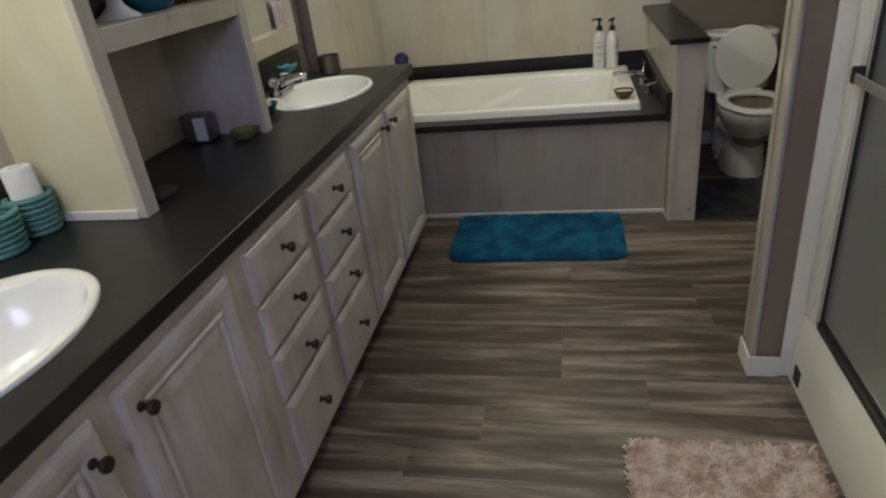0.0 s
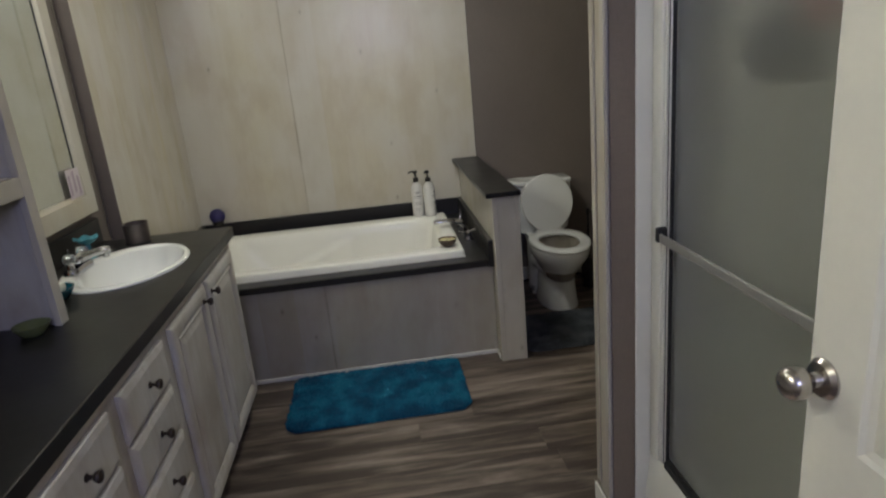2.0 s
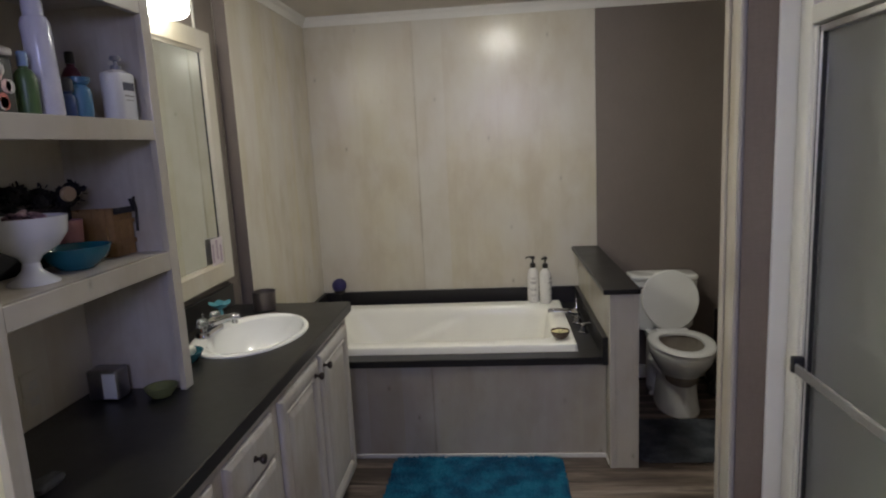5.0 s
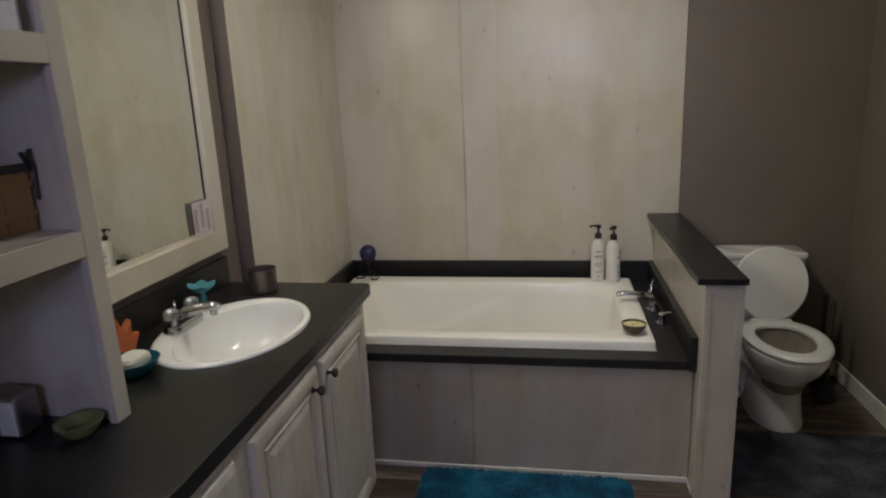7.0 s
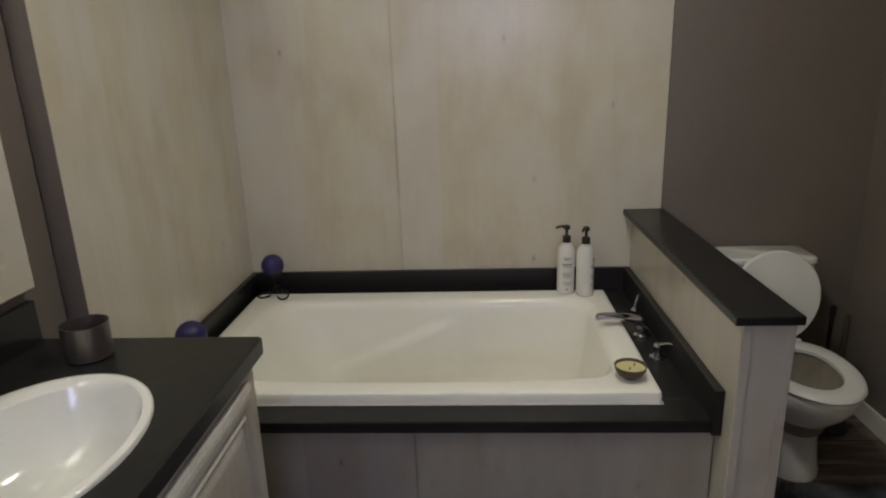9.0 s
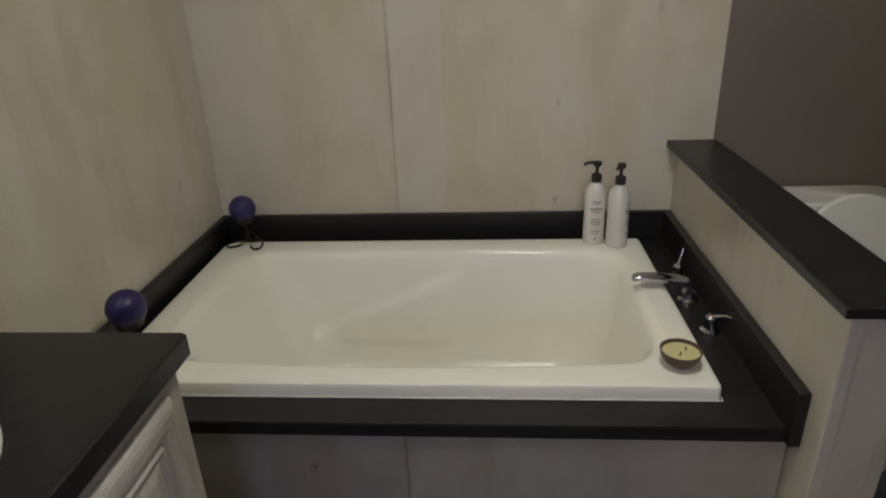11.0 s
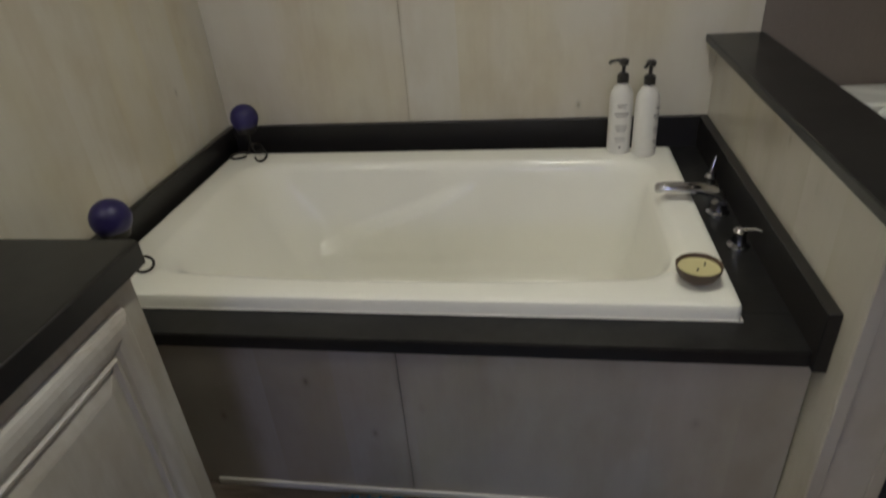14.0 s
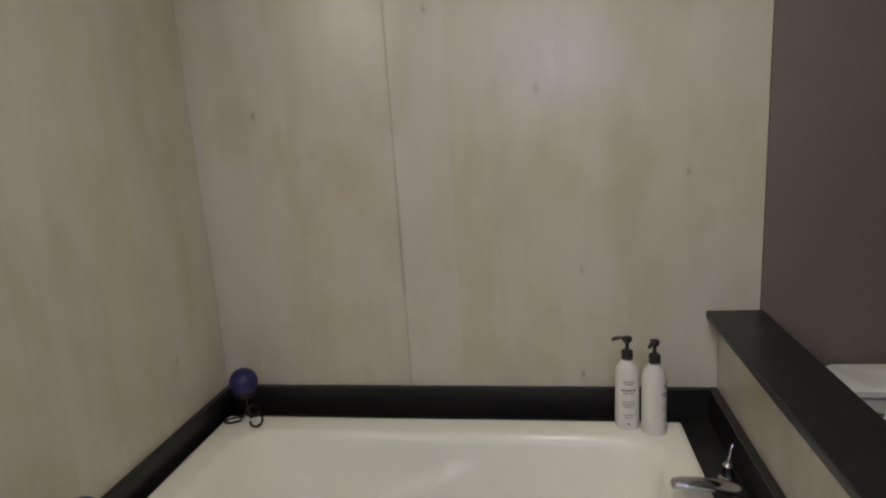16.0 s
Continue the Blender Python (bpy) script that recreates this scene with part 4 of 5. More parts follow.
part("bowl_inside", loft(inside, cap_a=False), BOWL_SHADE, toilet, "porcelain inside, coloured dark for shade", smooth=True)
part("bowl_water", loft([oval(TX, by, 0.088, 0.125, 0.102, 0.199), oval(TX, by, 0.0878, 0.1248, 0.1018, 0.2)]), plain("still_water", (0.05, 0.05, 0.045), 0.05), toilet, "still water")
sr = []
for k, z in ((1.0, 0.388), (1.02, 0.396), (1.0, 0.405), (0.96, 0.409), (0.74, 0.408), (0.67, 0.402), (0.66, 0.39)):
    inner = max(0, (0.96 - k) / 0.3)
    sr.append(oval(TX, by, 0.168 * k, 0.258 * (k + 0.03 * inner), 0.20 * k, z))
part("seat", loft(sr, False, False), SEAT, toilet, smooth=True)
lr = []
for k, d in ((0.97, 0.0), (1.0, 0.006), (1.0, 0.012), (0.94, 0.02), (0.5, 0.024)):
    lr.append([(p[0], 4.045 + d + 0.2 * (p[2] - 0.4), p[2]) for p in [(TX + (0.16 + 0.006 * math.sin(2 * math.pi * i / 40)) * k * math.cos(2 * math.pi * i / 40), 0, 0.577 + (0.166 if math.sin(2 * math.pi * i / 40) > 0 else 0.174) * k * math.sin(2 * math.pi * i / 40)) for i in range(40)]])
part("lid", loft(lr), SEAT, toilet, "raised lid", smooth=True)
part("seat_hinge", box(TX - 0.09, 4.04, 0.388, TX + 0.09, 4.065, 0.415, bevel=0.006), SEAT, toilet)
part("tank", loft([rrect(TX - 0.006, 4.265, 0.178 + w, 0.085, 0.03, z) for z, w in ((0.37, -0.03), (0.39, -0.01), (0.57, 0.008), (0.665, 0.012))]), PORCELAIN, toilet, smooth=True)
part("tank_lid", loft([rrect(TX - 0.006, 4.263, 0.2 + w, 0.095 + w, 0.03, z) for z, w in ((0.6655, -0.012), (0.672, -0.005), (0.688, -0.005), (0.695, -0.012))]), PORCELAIN, toilet, smooth=True)
part("flush_lever", tube([(TX - 0.15, 4.178, 0.63), (TX - 0.15, 4.165, 0.63), (TX - 0.12, 4.16, 0.627), (TX - 0.085, 4.16, 0.62)], 0.006, 8), CHROME, toilet, smooth=True)
part("pedestal_back", loft([rrect(TX, 4.17, 0.10, 0.10, 0.03, z) for z in (0.0, 0.3)] + [rrect(TX, 4.2, 0.12, 0.10, 0.03, 0.372)]), PORCELAIN, toilet, smooth=True)
part("trapway", tube([(TX - 0.075, 3.9, 0.2), (TX - 0.088, 3.97, 0.245), (TX - 0.09, 4.05, 0.235), (TX - 0.085, 4.11, 0.16), (TX - 0.08, 4.13, 0.06)], 0.045, 14, radii=[0.02, 0.04, 0.045, 0.045, 0.045]), PORCELAIN, toilet, smooth=True)
for s in (-1, 1):
    part("bolt_cap", lathe([(0.014, 0.0), (0.014, 0.01), (0.006, 0.02)], 12, (TX + s * 0.1, 4.1, 0.0005)), PORCELAIN, toilet, smooth=True)

plunger = thing("toilet_plunger", "dark rubber plunger standing beside the toilet", "plunger")
part("cup", lathe([(0.055, 0.0005), (0.06, 0.01), (0.05, 0.05), (0.025, 0.085), (0.014, 0.1)], 20, (1.5, 4.1, 0)), GASKET, plunger, smooth=True)
part("stick", lathe([(0.011, 0.1), (0.011, 0.48), (0.007, 0.49)], 10, (1.5, 4.1, 0)), plain("plunger_stick", (0.045, 0.032, 0.025), 0.5), plunger, smooth=True)
brush = thing("toilet_brush", "dark toilet brush in a holder beside the toilet", "toilet brush")
part("holder", lathe([(0.05, 0.0005), (0.052, 0.06), (0.042, 0.14), (0.045, 0.15)], 20, (1.53, 4.25, 0)), BLACK, brush, smooth=True)
part("stem", lathe([(0.009, 0.15), (0.009, 0.42), (0.013, 0.43), (0.011, 0.47)], 10, (1.53, 4.25, 0)), BLACK, brush, smooth=True)
paper_holder = thing("supply_valve", "small chrome water valve beside the toilet", "valve")
part("valve", tube([(0.99, 4.37, 0.2), (0.99, 4.30, 0.2), (0.99, 4.28, 0.22), (1.03, 4.27, 0.36)], 0.008, 8), CHROME, paper_holder, smooth=True)

# ---- on the tub ----
tub_faucet = thing("tub_faucet", "chrome deck-mounted tub faucet with two lever handles", "faucet")
FXB, FYB = 0.673, 3.887
part("spout_base", lathe([(0.03, 0.0005), (0.03, 0.006), (0.022, 0.012), (0.02, 0.03)], 20, (FXB, FYB, DECK_Z)), CHROME, tub_faucet, smooth=True)


def spout_mesh():
    rings = []
    for f, w, h, z in ((0.0, 0.018, 0.016, 0.04), (0.12, 0.021, 0.017, 0.058), (0.35, 0.022, 0.014, 0.07), (0.65, 0.02, 0.011, 0.076), (0.88, 0.018, 0.012, 0.076), (0.97, 0.016, 0.012, 0.073), (1.0, 0.011, 0.008, 0.071)):
        cx = FXB + 0.012 - 0.175 * f
        rings.append([(cx, FYB + w * math.cos(2 * math.pi * k / 16), DECK_Z + z + h * math.sin(2 * math.pi * k / 16)) for k in range(16)])
    return loft(rings)


part("spout", spout_mesh(), CHROME, tub_faucet, smooth=True)
for y, tip in ((4.026, (0.012, 0.012, 0.052)), (3.715, (0.048, -0.052, 0.018))):
    h = part("handle", lathe([(0.026, 0.0005), (0.026, 0.006), (0.017, 0.012), (0.013, 0.035), (0.016, 0.042), (0.01, 0.05)], 18, (0.68, y, DECK_Z)), CHROME, tub_faucet, smooth=True)
    a = Vector((0.68, y, DECK_Z + 0.044))
    part("lever", tube([a, a + Vector(tip) * 0.5 + Vector((0, 0, 0.008)), a + Vector(tip)], 0.005, 10, radii=[0.006, 0.0038, 0.0032]), CHROME, h, smooth=True)

PUMPB = plain("bottle_white", (0.72, 0.70, 0.66), 0.3)
PRINT = plain("label_grey", (0.22, 0.2, 0.2), 0.6)


def pump_bottle(x, y, z, turn, group):
    b = thing("pump_bottle", "white pump bottle with a black pump on the tub rim", "bottle", pose(x, y, z, 0, 0, turn), group)
    part("body", lathe([(0.031, 0.0006), (0.0345, 0.005), (0.035, 0.02), (0.0345, 0.165), (0.031, 0.185), (0.022, 0.2), (0.0135, 0.207), (0.0135, 0.212)], 28), PUMPB, b, smooth=True)
    part("collar", lathe([(0.0165, 0.2125), (0.0165, 0.235), (0.012, 0.239)], 20), BLACK, b, smooth=True)
    bm = lathe([(0.0055, 0.2395), (0.0055, 0.262), (0.012, 0.264), (0.014, 0.27), (0.013, 0.278), (0.006, 0.281)], 16)
    tube([(0, 0, 0.274), (-0.02, 0, 0.276), (-0.037, 0, 0.273), (-0.04, 0, 0.267)], 0.005, 10, bm=bm)
    part("pump", bm, BLACK, b, "black plastic pump", smooth=True)
    for z0, w, hh in ((0.152, 0.55, 0.003), (0.145, 0.4, 0.003), (0.125, 0.75, 0.005), (0.117, 0.6, 0.003), (0.09, 0.6, 0.0025), (0.082, 0.7, 0.0025), (0.074, 0.5, 0.0025), (0.05, 0.6, 0.0025), (0.042, 0.45, 0.0025), (0.02, 0.12, 0.006)):
        n = 8
        rr = 0.0352
        bm = loft([[(rr * math.sin(w * (k / n - 0.5) * 1.6), -rr * math.cos(w * (k / n - 0.5) * 1.6), zz) for k in range(n + 1)] for zz in (z0, z0 + hh)], False, False, closed=False)
        part("print", bm, PRINT, b)
    return b


pump_bottle(0.453, 4.232, 0.5482, 0, "pump bottles")
pump_bottle(0.524, 4.203, 0.5482, 60, "pump bottles")

candle = thing("coconut_candle", "half coconut shell candle with pale wax on the tub rim", "candle")
part("shell", lathe([(0.012, 0.0005), (0.022, 0.003), (0.036, 0.014), (0.044, 0.028), (0.047, 0.042), (0.0445, 0.042), (0.042, 0.034)], 28, (0.54, 3.503, 0.5482), cap_b=False), speckled("coconut_shell", (0.075, 0.045, 0.028), 0.35, 120, 0.5, 0.4), candle, smooth=True)
part("wax", lathe([(0.0425, 0.034), (0.03, 0.0345), (0.001, 0.0345)], 24, (0.54, 3.503, 0.5482), cap_a=False), plain("candle_wax", (0.62, 0.56, 0.30), 0.4), candle, "pale yellow wax", smooth=True)
for dx, dy in ((0.012, 0.008), (-0.006, -0.014)):
    part("wick", tube([(0.54 + dx, 3.503 + dy, 0.582), (0.541 + dx, 3.503 + dy, 0.591)], 0.0016, 6), BLACK, candle)

PURPLE = speckled("purple_wax", (0.02, 0.015, 0.095), 0.15, 50, 0.42, 0.06)
IRON = speckled("wrought_iron", (0.025, 0.022, 0.02), 0.2, 90, 0.5, 0.1, 0.5)


def ball_candle(x, y, z, rad, turn, group):
    b = thing("ball_candle", "purple ball candle on a wrought-iron wire stand", "candle", pose(x, y, z, 0, 0, turn), group)
    hb = 0.139
    bm = bmesh.new()
    bmesh.ops.create_uvsphere(bm, u_segments=32, v_segments=20, radius=rad)
    for v in bm.verts:
        v.co *= 1 + 0.012 * noise.noise(v.co * 25)
    bmesh.ops.translate(bm, vec=(0, 0, hb), verts=bm.verts[:])
    part("ball", bm, PURPLE, b, smooth=True)
    part("cup", lathe([(0.012, hb - rad - 0.008), (0.03, hb - rad - 0.002), (rad * 0.85, hb - rad * 0.45), (rad * 0.9, hb - rad * 0.4), (rad * 0.82, hb - rad * 0.47), (0.03, hb - rad + 0.0005)], 24, cap_b=False), IRON, b, smooth=True)
    part("stem", tube([(0, 0, 0.035), (0, 0, hb - rad - 0.006)], 0.0035, 8), IRON, b)
    for k in range(3):
        a = math.radians(120 * k + 30)
        pts = []
        for i in range(19):
            t = i / 18 * 1.8 * math.pi
            u = 0.044 - 0.028 * math.cos(t)
            w = 0.017 + 0.0135 * math.sin(t)
            pts.append((u * math.cos(a) - 0.014 * math.sin(t) * math.sin(a), u * math.sin(a) + 0.014 * math.sin(t) * math.cos(a), max(0.0036, w)))
        part("foot", tube([(0.002 * math.cos(a), 0.002 * math.sin(a), 0.045), (0.006 * math.cos(a), 0.006 * math.sin(a), 0.036)] + pts, 0.0035, 8), IRON, b, "curled wire foot")
    return b


ball_candle(-0.738, 4.218, 0.5482, 0.045, 180, "ball candles")
ball_candle(-0.768, 3.523, 0.5482, 0.0465, 205, "ball candles")

# ---- on the worktop ----
tumbler = thing("tumbler", "smoky brown metal tumbler by the sink", "cup")
part("body", lathe([(0.042, 0.0005), (0.047, 0.004), (0.0482, 0.076), (0.0487, 0.08), (0.0465, 0.08), (0.044, 0.008), (0.001, 0.006)], 28, (-0.748, 3.032, TOP), cap_b=False), speckled("smoky_metal", (0.19, 0.16, 0.145), 0.2, 60, 0.36, 0.05, 0.7), tumbler, smooth=True)

TEAL = speckled("teal_glaze", (0.016, 0.13, 0.18), 0.15, 50, 0.22, 0.05)
TURQ = speckled("turquoise_glaze", (0.06, 0.23, 0.29), 0.15, 50, 0.35, 0.05)
flower = thing("flower_ornament", "turquoise flower-shaped soap dish on a stem", "soap dish")
fx, fy = -0.845, 2.819
rings = []
for rr, z in ((0.006, 0.062), (0.025, 0.07), (0.038, 0.081), (0.043, 0.087), (0.037, 0.085), (0.02, 0.076), (0.002, 0.074)):
    rings.append([(fx + rr * (1 + 0.09 * math.cos(6 * 2 * math.pi * k / 48)) * math.cos(2 * math.pi * k / 48), fy + rr * (1 + 0.09 * math.cos(6 * 2 * math.pi * k / 48)) * math.sin(2 * math.pi * k / 48), TOP + z + 0.004 * math.cos(6 * 2 * math.pi * k / 48) * rr / 0.05) for k in range(48)])
part("flower", loft(rings), TURQ, flower, smooth=True)
part("stem", lathe([(0.03, 0.0005), (0.028, 0.006), (0.012, 0.016), (0.009, 0.05), (0.008, 0.062)], 20, (fx, fy, TOP)), TURQ, flower, smooth=True)

leaf = thing("leaf_ornament", "orange leaf-shaped ornament by the sink", "ornament")
rings = []
for dx, k in ((-0.011, 0.9), (-0.006, 1.0), (0.006, 1.0), (0.011, 0.9)):
    ring = [(-0.868 + dx, 2.462 + 0.034 * k, TOP + 0.001), (-0.868 + dx, 2.462 + 0.05 * k, TOP + 0.022)]
    for i in range(9):
        t = math.radians(22 + 17 * i)
        rr = (0.058, 0.095)[(i + 1) % 2] * (0.8 + 0.2 * math.sin(t)) * k
        ring.append((-0.868 + dx - 0.1 * rr, 2.462 + rr * math.cos(t), TOP + 0.012 + rr * math.sin(t)))
    ring += [(-0.868 + dx, 2.462 - 0.05 * k, TOP + 0.022), (-0.868 + dx, 2.462 - 0.034 * k, TOP + 0.001)]
    rings.append(ring)
part("leaf", loft(rings), speckled("orange_clay", (0.42, 0.10, 0.02), 0.2, 60, 0.6, 0.1), leaf, smooth=True)

soap_bowl = thing("soap_bowl", "teal ceramic soap bowl on the worktop", "soap dish")
part("bowl", lathe([(0.034, 0.0005), (0.04, 0.004), (0.056, 0.025), (0.062, 0.038), (0.058, 0.038), (0.049, 0.021), (0.027, 0.009), (0.001, 0.008)], 30, (-0.772, 2.374, TOP), cap_b=False), TEAL, soap_bowl, smooth=True)
soap = thing("soap_bar", "white bar of soap lying in a teal bowl", "soap")
part("bar", loft([rrect(-0.772, 2.372, 0.03 * k, 0.041 * k, 0.018 * k, TOP + z) for k, z in ((0.85, 0.022), (1.0, 0.028), (1.0, 0.042), (0.85, 0.049))]), plain("soap_white", (0.72, 0.72, 0.66), 0.45), soap, smooth=True)

tissue = thing("tissue_box", "grey metal tissue box with a white front", "tissue box")
part("box", put(box(-0.497, 2.072, TOP + 0.0005, -0.407, 2.132, TOP + 0.088, bevel=0.008, seg=3)), speckled("grey_metal", (0.26, 0.25, 0.25), 0.2, 60, 0.3, 0.03, 0.85), tissue, smooth=True)
part("front", put(box(-0.449, 2.0685, TOP + 0.008, -0.41, 2.0718, TOP + 0.08, bevel=0.0015)), plain("tissue_white", (0.66, 0.67, 0.7), 0.5), tissue)
green_dish = thing("green_dish", "small olive-green dish on the worktop", "dish")
part("dish", lathe([(0.025, 0.0005), (0.03, 0.004), (0.043, 0.024), (0.045, 0.03), (0.041, 0.029), (0.028, 0.01), (0.001, 0.008)], 26, (-0.70, 2.104, TOP), cap_b=False), speckled("olive_glaze", (0.17, 0.19, 0.08), 0.2, 50, 0.22, 0.05), green_dish, smooth=True)
pouch = thing("dark_pouch", "small dark pouch lying on the worktop", "pouch")
part("pouch", put(loft([rrect(-0.29, 1.63, 0.02 * k, 0.04 * k, 0.012 * k, TOP + z) for k, z in ((0.8, 0.0005), (1.0, 0.006), (1.0, 0.014), (0.8, 0.02))])), speckled("dark_cloth", (0.03, 0.03, 0.032), 0.3, 120, 0.9, 0.3), pouch, smooth=True)
outlet = thing("outlet_cover", "cream outlet cover low on the back panel", "outlet")
part("plate", put(box(TWALL + 0.0045, 1.89, 0.89, TWALL + 0.009, 1.96, 1.005, bevel=0.002)), CREAM, outlet)
for z in (0.915, 0.958):
    part("socket", put(box(TWALL + 0.0095, 1.91, z, TWALL + 0.0105, 1.94, z + 0.022, bevel=0.0004, seg=1)), plain("socket_ivory", (0.55, 0.53, 0.48), 0.4), outlet)

BASKET_TEAL = speckled("teal_rope", (0.11, 0.27, 0.25), 0.2, 90, 0.8, 0.3)


def rope_basket(x, y, rad, h, label):
    b = thing("rope_basket", label, "basket", group="teal baskets")
    n = int(h / 0.013)
    for k in range(n):
        z = TOP + 0.0075 + k * 0.013
        rr = rad * (0.88 + 0.14 * k / n)
        bm = loft([[(x + (rr + 0.0065 * math.cos(2 * math.pi * j / 8)) * math.cos(2 * math.pi * i / 32), y + (rr + 0.0065 * math.cos(2 * math.pi * j / 8)) * math.sin(2 * math.pi * i / 32), z + 0.0065 * math.sin(2 * math.pi * j / 8)) for j in range(8)] for i in range(33)], False, False)
        part("coil", bm, BASKET_TEAL, b, smooth=True)
    part("bottom", lathe([(rad * 0.86, 0.002), (rad * 0.86, 0.006)], 28, (x, y, TOP)), BASKET_TEAL, b)
    return b


rope_basket(-0.886, 1.452, 0.045, 0.094, "teal coiled basket holding a paper roll")
rope_basket(-0.886, 1.345, 0.049, 0.1, "teal coiled basket beside the near sink")
roll = thing("paper_roll", "white toilet paper roll standing in a teal basket", "paper roll")
part("roll", lathe([(0.014, 0.0065), (0.031, 0.0065), (0.0325, 0.01), (0.0325, 0.15), (0.030, 0.153), (0.014, 0.153), (0.0135, 0.14), (0.0135, 0.007)], 28, (-0.886, 1.452, TOP), cap_a=False, cap_b=False), plain("tissue_roll", (0.74, 0.73, 0.71), 0.95), roll, smooth=True)
dark_box = thing("black_case", "black cosmetic case behind the baskets", "case")
part("case", box(-0.939, 1.33, TOP + 0.099, -0.93, 1.45, TOP + 0.15, bevel=0.004), BLACK, dark_box)

# ---- on the shelves ----
S1, S2 = SHELVES[0] + 0.0505, SHELVES[1] + 0.0505
MILK = speckled("milk_glass", (0.66, 0.67, 0.72), 0.05, 40, 0.22, 0.03)
goblet = thing("milk_glass_compote", "white milk-glass footed bowl on a shelf", "footed bowl")
gx, gy = -0.752, 1.765
part("bowl", lathe([(0.052, 0.0005), (0.05, 0.006), (0.034, 0.016), (0.02, 0.03), (0.0165, 0.046), (0.025, 0.06), (0.058, 0.08), (0.078, 0.108), (0.082, 0.145), (0.077, 0.145), (0.071, 0.11), (0.052, 0.086), (0.001, 0.078)], 36, (gx, gy, S1), cap_b=False), MILK, goblet, smooth=True)
pots = thing("potpourri", "dull pink and purple potpourri heaped in a footed bowl", "potpourri", kind="stuff")
bm = bm_new()
rnd = random.Random(5)
for _ in range(70):
    a, q = rnd.uniform(0, 6.28), math.sqrt(rnd.random()) * 0.058
    t = bmesh.ops.create_icosphere(bm, subdivisions=1, radius=rnd.uniform(0.008, 0.013))
    bmesh.ops.scale(bm, vec=(1, 1, 0.6), verts=t["verts"])
    bmesh.ops.translate(bm, vec=(gx + q * math.cos(a), gy + q * math.sin(a), S1 + 0.118 + 0.035 * (1 - q / 0.06) + rnd.uniform(0, 0.01)), verts=t["verts"])
part("petals", bm, pile("potpourri_petals", (0.10, 0.05, 0.08), (0.28, 0.16, 0.2), (0.5, 0.36, 0.38), 40), pots, smooth=True)

teal_bowl = thing("teal_bowl", "teal ceramic bowl on a shelf", "bowl")
part("bowl", lathe([(0.036, 0.0005), (0.042, 0.004), (0.068, 0.028), (0.08, 0.056), (0.076, 0.056), (0.062, 0.028), (0.001, 0.01)], 32, (-0.762, 1.925, S1), cap_b=False), TEAL, teal_bowl, smooth=True)
pink_cup = thing("pink_cup", "dusty pink plastic cup on a shelf", "cup")
part("cup", lathe([(0.026, 0.0005), (0.027, 0.004), (0.034, 0.11), (0.031, 0.11), (0.024, 0.006), (0.001, 0.006)], 24, (-0.84, 2.02, S1), cap_b=False), plain("pink_plastic", (0.5, 0.24, 0.26), 0.45), pink_cup, smooth=True)

WICK = speckled("woven_wicker", (0.26, 0.15, 0.06), 0.3, 90, 0.75, 0.3)
wicker = thing("wicker_basket", "brown splint basket with a black rim on a shelf", "basket")
bx0, bx1, by0, by1, bh = -0.50, -0.352, 2.068, 2.152, 0.125
for a, b, fixed, axis in ((by0, by1, bx1, "x"), (by0, by1, bx0, "x"), (bx0, bx1, by0, "y"), (bx0, bx1, by1, "y")):
    k = max(4, int((b - a) / 0.017))
    for i in range(k):
        u0, u1 = a + (b - a) * i / k + 0.0006, a + (b - a) * (i + 1) / k - 0.0006
        d = 0.0015 * (i % 2)
        bm = box(fixed - 0.002 + d, u0, S1 + 0.001, fixed + 0.002 + d, u1, S1 + bh) if axis == "x" else box(u0, fixed - 0.002 + d, S1 + 0.001, u1, fixed + 0.002 + d, S1 + bh)
        part("splint", put(bm), WICK, wicker)
part("bottom", put(box(bx0, by0, S1 + 0.0005, bx1, by1, S1 + 0.004)), WICK, wicker)
for z in (0.03, 0.085):
    part("band", put(box(bx1 + 0.0045, by0 - 0.004, S1 + z, bx1 + 0.0065, by1 + 0.004, S1 + z + 0.012)), WICK, wicker)
part("rim", put(loft([[(bx1 + 0.008 + e[0], by0 - 0.006, S1 + bh - 0.01 + e[1]) for e in ((0, 0), (0.004, 0), (0.004, 0.016), (0, 0.016))], [(bx1 + 0.008 + e[0], by1 + 0.006, S1 + bh - 0.01 + e[1]) for e in ((0, 0), (0.004, 0), (0.004, 0.016), (0, 0.016))]])), BLACK, wicker, "black rim")
part("bow", put(tube([(bx1 + 0.012, by1 + 0.004, S1 + 0.06), (bx1 + 0.014, by1 + 0.006, S1 + 0.12), (bx1 + 0.014, by1 - 0.004, S1 + 0.15)], 0.004, 8)), BLACK, wicker)

